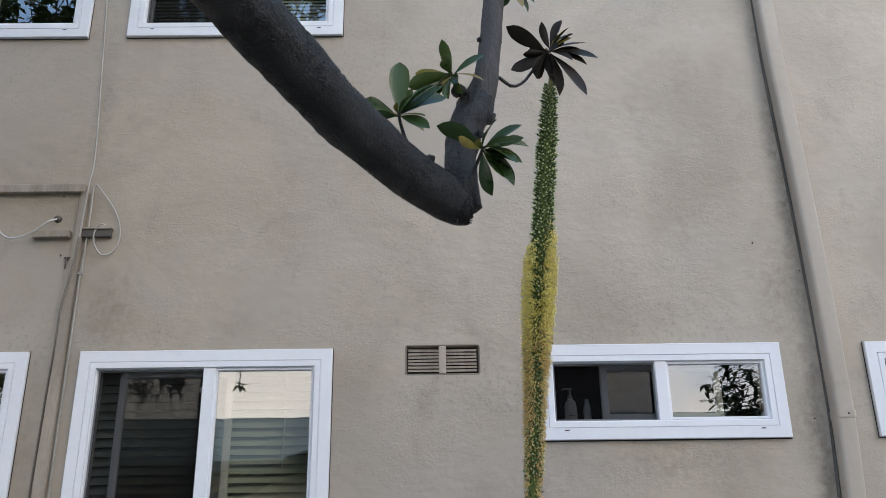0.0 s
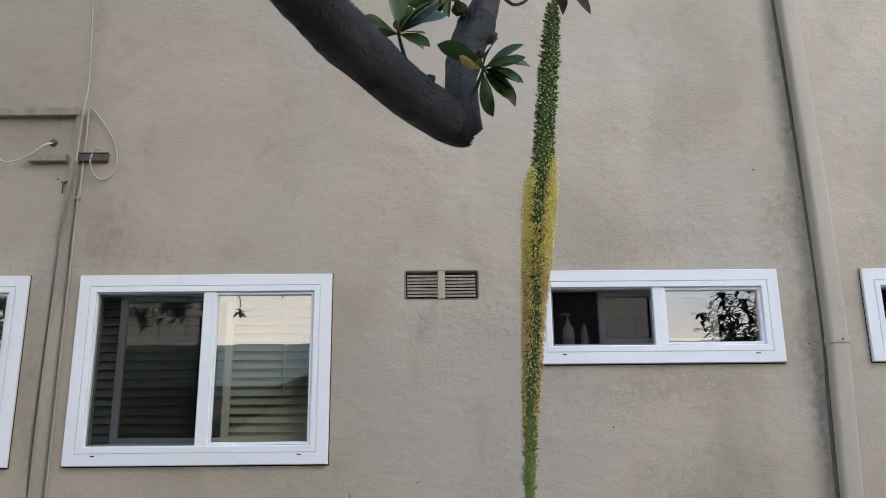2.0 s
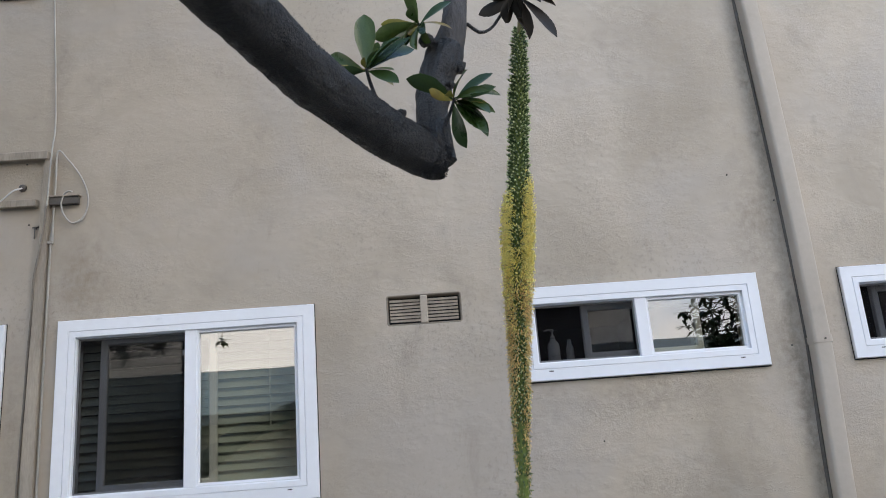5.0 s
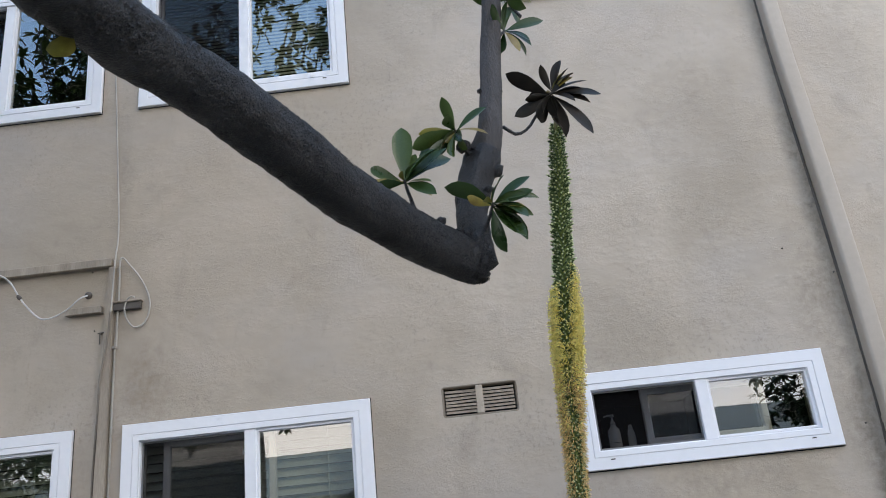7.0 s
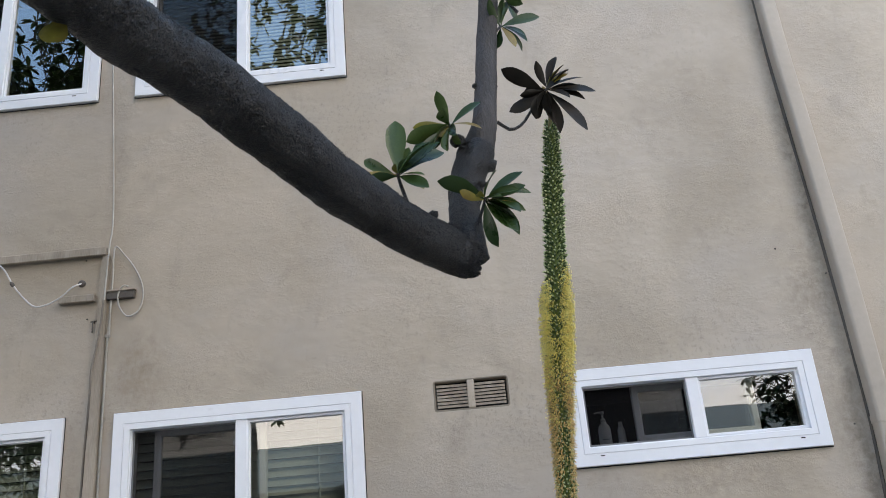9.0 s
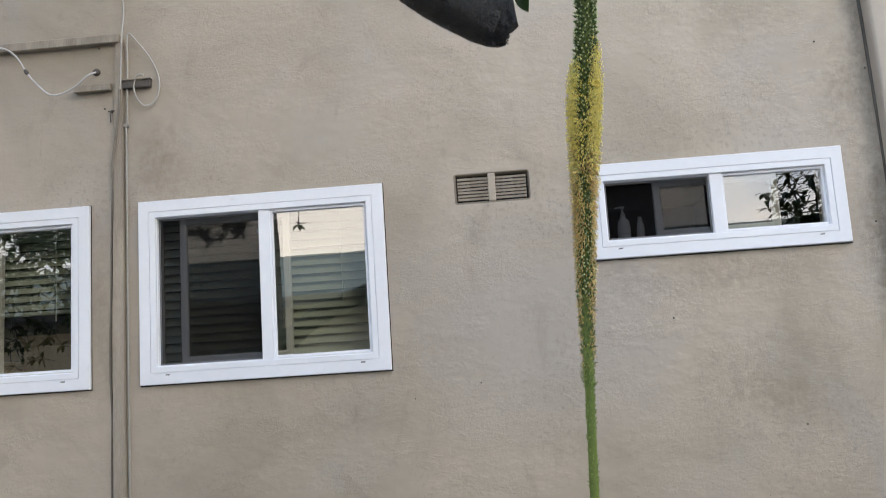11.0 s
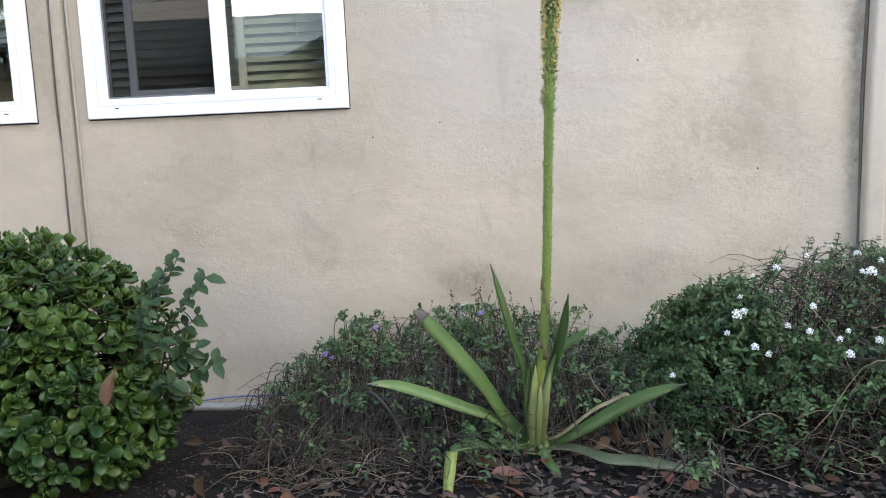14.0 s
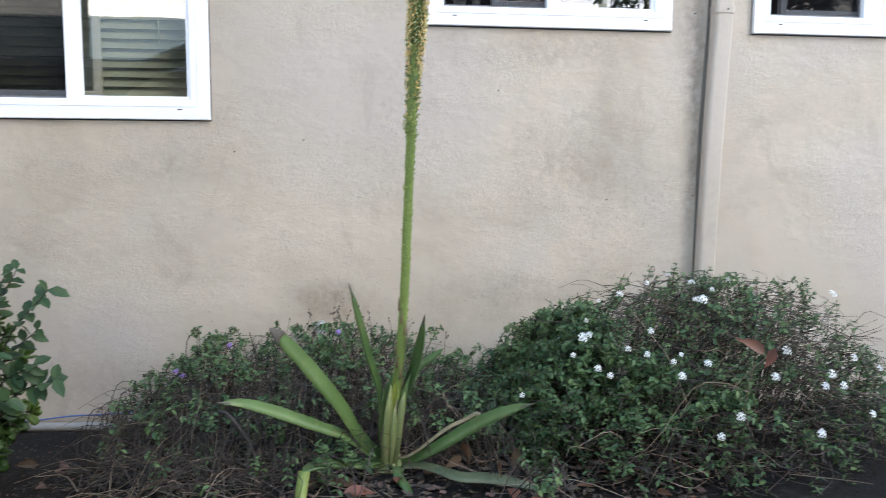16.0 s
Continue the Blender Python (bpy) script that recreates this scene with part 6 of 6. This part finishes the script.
drape(low, 90, crest, foot_out, 46, STRAW, (0.0009, 0.0021), "arching_straw")
drape(low, 230, crest, foot_out, 47, TWIG, (0.0010, 0.0024), "arching_stem_growth")
tips = [(-0.60, 3.72, 0.50), (-0.57, 3.74, 0.43), (-0.52, 3.70, 0.45), (-0.72, 3.74, 0.37), (-0.76, 3.72, 0.31), (-0.68, 3.66, 0.33), (-0.86, 3.78, 0.20)]
for i in range(110):
    x = lw.uniform(-0.84, 0.92)
    tips.append((x, lw.uniform(3.45, 4.02), GROUND + lerp(LOWTOP, x) * lw.uniform(0.95, 1.12) + lw.uniform(0.02, 0.07)))
for i in range(12):
    tips.append((0.02 + lw.uniform(-0.10, 0.07), 3.14 + lw.uniform(-0.08, 0.05), GROUND + lw.uniform(0.12, 0.24)))
sprigs(low, tips, 48)
seed_stems = Geo()
for i in range(38):
    x, y = lw.gauss(0.10, 0.26), lw.uniform(3.7, 4.08)
    top = Vector((x + lw.uniform(-0.05, 0.05), y, GROUND + lerp(LOWTOP, x) + lw.uniform(0.08, 0.24)))
    seed_stems.tube(spline([(x, y, GROUND + 0.2), (x + lw.uniform(-0.03, 0.03), y, (GROUND + 0.3 + top.z) / 2), top], 7), [0.0016 - 0.0001 * k for k in range(7)], 3)
    for k in range(lw.randint(1, 4)):
        q = top + unit(lw) * 0.012 - Vector((0, 0, 0.012 * k))
        seed_stems.tube([q, q + Vector((0.001, 0, 0.005)), q + Vector((0, 0, 0.009))], [0.002, 0.0045, 0.001], 5)
part("seed_stem_growth", seed_stems, TWIG, low, "thin dry stems with dark seed heads", kind="stuff")
crown_tips = []
while len(crown_tips) < 130:
    p, d = mound(lr_, LC, LS * 1.04, 0.15)
    if d.y < 0.3 and lr_.random() > bare_here(p):
        crown_tips.append(p)
sprigs(lant, crown_tips, 49, (0.024, 0.038))


def mound_top(r):
    while True:
        p, d = mound(r, LC, LS, 0.35)
        if p.x > 1.25:
            return p


drape(lant, 25, mound_top, lambda r: Vector((r.gauss(0.0, 0.22), r.uniform(2.86, 3.1), GROUND + 0.45 * r.random())), 50, STRAW, (0.0009, 0.0020), "arching_straw")
VH = floret_head(PURPLE, 9, 0.013)
for q in ((-0.684, 3.62, 0.325), (-0.66, 3.64, 0.30), (-0.46, 3.7, 0.42), (0.03, 3.7, 0.47)):
    piece("flower_head", VH, low, Matrix.Translation(q) @ Vector((0, -0.8, 0.6)).to_track_quat("Z", "Y").to_matrix().to_4x4())

# leafy shoots beside the jade bush
sprig = thing("leafy_shoots", (-1.30, 3.25, GROUND), "leafy green lantana shoots beside the jade bush", "shoots")
sr = random.Random(51)
sg, sw = Geo(), Geo()
for tip, n, ls in (((-1.045, 3.12, 0.775), 6, 0.055), ((-1.15, 3.12, 0.855), 6, 0.042), ((-1.19, 3.12, 0.84), 5, 0.045), ((-1.03, 3.1, 0.44), 6, 0.06), ((-1.10, 3.1, 0.50), 6, 0.06), ((-1.10, 3.15, 0.62), 7, 0.05), ((-1.20, 3.0, 0.56), 7, 0.055), ((-1.22, 3.0, 0.70), 7, 0.05), ((-1.15, 2.98, 0.40), 6, 0.055), ((-1.22, 3.05, 0.78), 7, 0.045)):
    tip = Vector(tip)
    b = Vector((-1.40, 3.30, GROUND + 0.05))
    n, ls = max(4, n - 1), ls * 1.22
    c = spline([b, b.lerp(tip, 0.6) + Vector((-0.05, 0, 0.08)), tip], 14)
    sw.tube(c, [0.0045 - 0.0025 * i / 13 for i in range(14)], 5)
    for k in range(n):
        i = 13 - k
        t = (c[i] - c[i - 1]).normalized()
        s = t.cross(unit(sr)).normalized()
        for g_ in (1, -1):
            small_leaf(sg, c[i], s * g_ + t * 0.5, Vector((0.1, -0.7, 0.7)) + unit(sr) * 0.3, ls * sr.uniform(0.8, 1.2))
part("stem_growth", sw, TWIG, sprig, kind="stuff")
part("foliage", sg, SHOOTLEAF, sprig, "fresh green toothed leaves", kind="stuff")

# dead leaf caught in the jade bush, fallen magnolia leaves and twigs on the soil
FALL = [leaf_mesh("fallen_leaf", 0.13, 0.050, FALLEN, 0.12, 0.35, 0.04), leaf_mesh("fallen_leaf", 0.11, 0.046, FALLEN, -0.15, 0.5, -0.05), leaf_mesh("fallen_leaf", 0.14, 0.048, FALLEN, 0.05, 0.75, 0.06)]
fr_ = random.Random(61)


def fallen(p, way, roll, s=1.0, label="dry brown curled leaf fallen on the soil"):
    ob = new("fallen_leaf", fr_.choice(FALL))
    ob.matrix_basis = aimed(p, way, roll, s)
    return tagged(ob, label, "fallen leaf", "fallen leaves")


for i in range(90):
    x, y = fr_.uniform(-1.25, 1.5), 2.60 + 1.0 * fr_.random() ** 1.6
    if x < -0.9 and fr_.random() < 0.7:
        continue
    a = fr_.uniform(0, 6.28)
    fallen((x, y, ground_height(x, y) + fr_.uniform(0.012, 0.028)), (math.cos(a), math.sin(a), fr_.uniform(-0.1, 0.25)), fr_.uniform(-40, 40), fr_.uniform(0.6, 1.2))
for x, y, z, w in ((0.66, 3.02, 0.0, (0.1, -0.1, 1)), (0.72, 3.1, 0.02, (0.3, 0.1, 1)), (0.56, 3.2, 0.0, (-0.2, 0, 1)), (0.45, 3.15, 0.01, (0.6, 0, 0.4)), (-0.85, 3.95, -0.04, (1, 0.2, 0.05)), (-1.35, 3.55, -0.05, (0.8, -0.3, 0.1))):
    fallen((x, y, z), w, 60, 0.8)
fallen((-1.27, 2.76, 0.52), (-0.35, -0.1, -1), 75, 1.0, "dry brown leaf caught in the jade bush")
fallen((1.60, 2.97, 0.56), (0.9, -0.1, -0.45), 70, 0.95, "dry brown leaf caught in the lantana")
fallen((1.72, 2.96, 0.44), (0.35, -0.1, 0.9), 80, 0.85, "dry brown leaf caught in the lantana")
for i in range(26):
    x, y = fr_.uniform(-1.4, 0.6), fr_.uniform(2.65, 3.3)
    a, ln = fr_.uniform(0, 3.14), fr_.uniform(0.08, 0.32)
    p, q = Vector((x, y, 0)), Vector((x + ln * math.cos(a), y + ln * 0.6 * math.sin(a), 0))
    p.z, q.z = ground_height(p.x, p.y) + 0.006, ground_height(q.x, q.y) + 0.008
    solid("fallen_twig", Geo().tube(spline([p, p.lerp(q, 0.5) + Vector((0.01, 0.012, 0.004)), q], 6), [fr_.uniform(0.003, 0.006) * (1.1 - 0.1 * k) for k in range(6)], 5), TWIG, "dry brown twig on the soil", "twig", "fallen twigs", base=tuple(p))
crumbs = Geo()
for i in range(2600):
    x, y = fr_.uniform(-1.6, 1.2), fr_.uniform(2.58, 4.1)
    s = fr_.uniform(0.002, 0.008)
    c = Vector((x, y, ground_height(x, y) + s * 0.2))
    vs = [c + Vector(v) * s * fr_.uniform(0.7, 1.2) for v in ((1, 0, 0), (-0.5, 0.8, 0), (-0.5, -0.8, 0), (0, 0, 0.8), (0, 0, -0.6))]
    crumbs.add(vs, [(0, 1, 3), (1, 2, 3), (2, 0, 3), (1, 0, 4), (2, 1, 4), (0, 2, 4)])
solid("fallen_branch", Geo().tube(spline([(-0.50, 3.36, 0.20), (-0.44, 3.33, 0.22), (-0.36, 3.28, 0.14), (-0.30, 3.22, 0.04), (-0.27, 3.18, -0.05)], 16), [0.010 - 0.0004 * k for k in range(16)], 8, 0.3), TWIG, "dark weathered dead branch lying in the thicket", "branch", smooth=True, base=(-0.27, 3.18, -0.06))
solid("soil_crumbs", crumbs, LANTDRY, "crumbs of soil, bark and dry litter", "litter", kind="stuff")

# splashes of dirt and flaked paint low on the wall
specks = Geo()
for cx, cz, sx, sz, n in ((0.02, 0.52, 0.13, 0.11, 150), (-0.12, 0.62, 0.05, 0.07, 40), (0.95, 0.55, 0.20, 0.10, 70), (0.7, 0.45, 0.15, 0.05, 40), (1.2, 0.66, 0.12, 0.06, 26), (-0.55, 0.52, 0.3, 0.06, 22), (-1.2, 0.2, 0.15, 0.08, 22), (0.3, 1.0, 0.9, 0.5, 40)):
    for i in range(n):
        x, zz = fr_.gauss(cx, sx), fr_.gauss(cz, sz)
        r0 = 0.0007 + 0.0026 * fr_.random() ** 2.6
        a0 = fr_.uniform(0, 6)
        ring = [(x + r0 * fr_.uniform(0.5, 1.2) * math.cos(a0 + j * 1.047), 4.1495, zz + r0 * fr_.uniform(0.4, 1.0) * math.sin(a0 + j * 1.047)) for j in range(6)]
        specks.add([*ring, (x, 4.146, zz)], [((j + 1) % 6, j, 6) for j in range(6)])
solid("dirt_splashes", specks, LANTDRY, "dark dirt specks splashed on the stucco", "dirt", kind="stuff")

litter = Geo()
for i in range(2400):
    x, y = fr_.uniform(-1.2, 1.6), 2.59 + 0.95 * fr_.random() ** 1.3
    if x < -0.75 and fr_.random() < 0.65:
        continue
    a, ln = fr_.uniform(0, 6.28), fr_.uniform(0.012, 0.060)
    p = Vector((x, y, ground_height(x, y) + fr_.uniform(0.003, 0.02)))
    d = Vector((math.cos(a), math.sin(a), fr_.uniform(-0.15, 0.3)))
    litter.blade([p, p + d * ln * 0.4, p + d * ln * 0.75 + Vector((0, 0, 0.004)), p + d * ln], [ln * 0.15, ln * fr_.uniform(0.25, 0.6), ln * 0.4, ln * 0.06], Vector((0, 0, 1)) + unit(fr_) * 0.6, 0, fr_.uniform(-0.3, 0.6))
solid("leaf_litter", litter, LANTDRY, "broken brown leaf litter over the soil", "litter", kind="stuff")
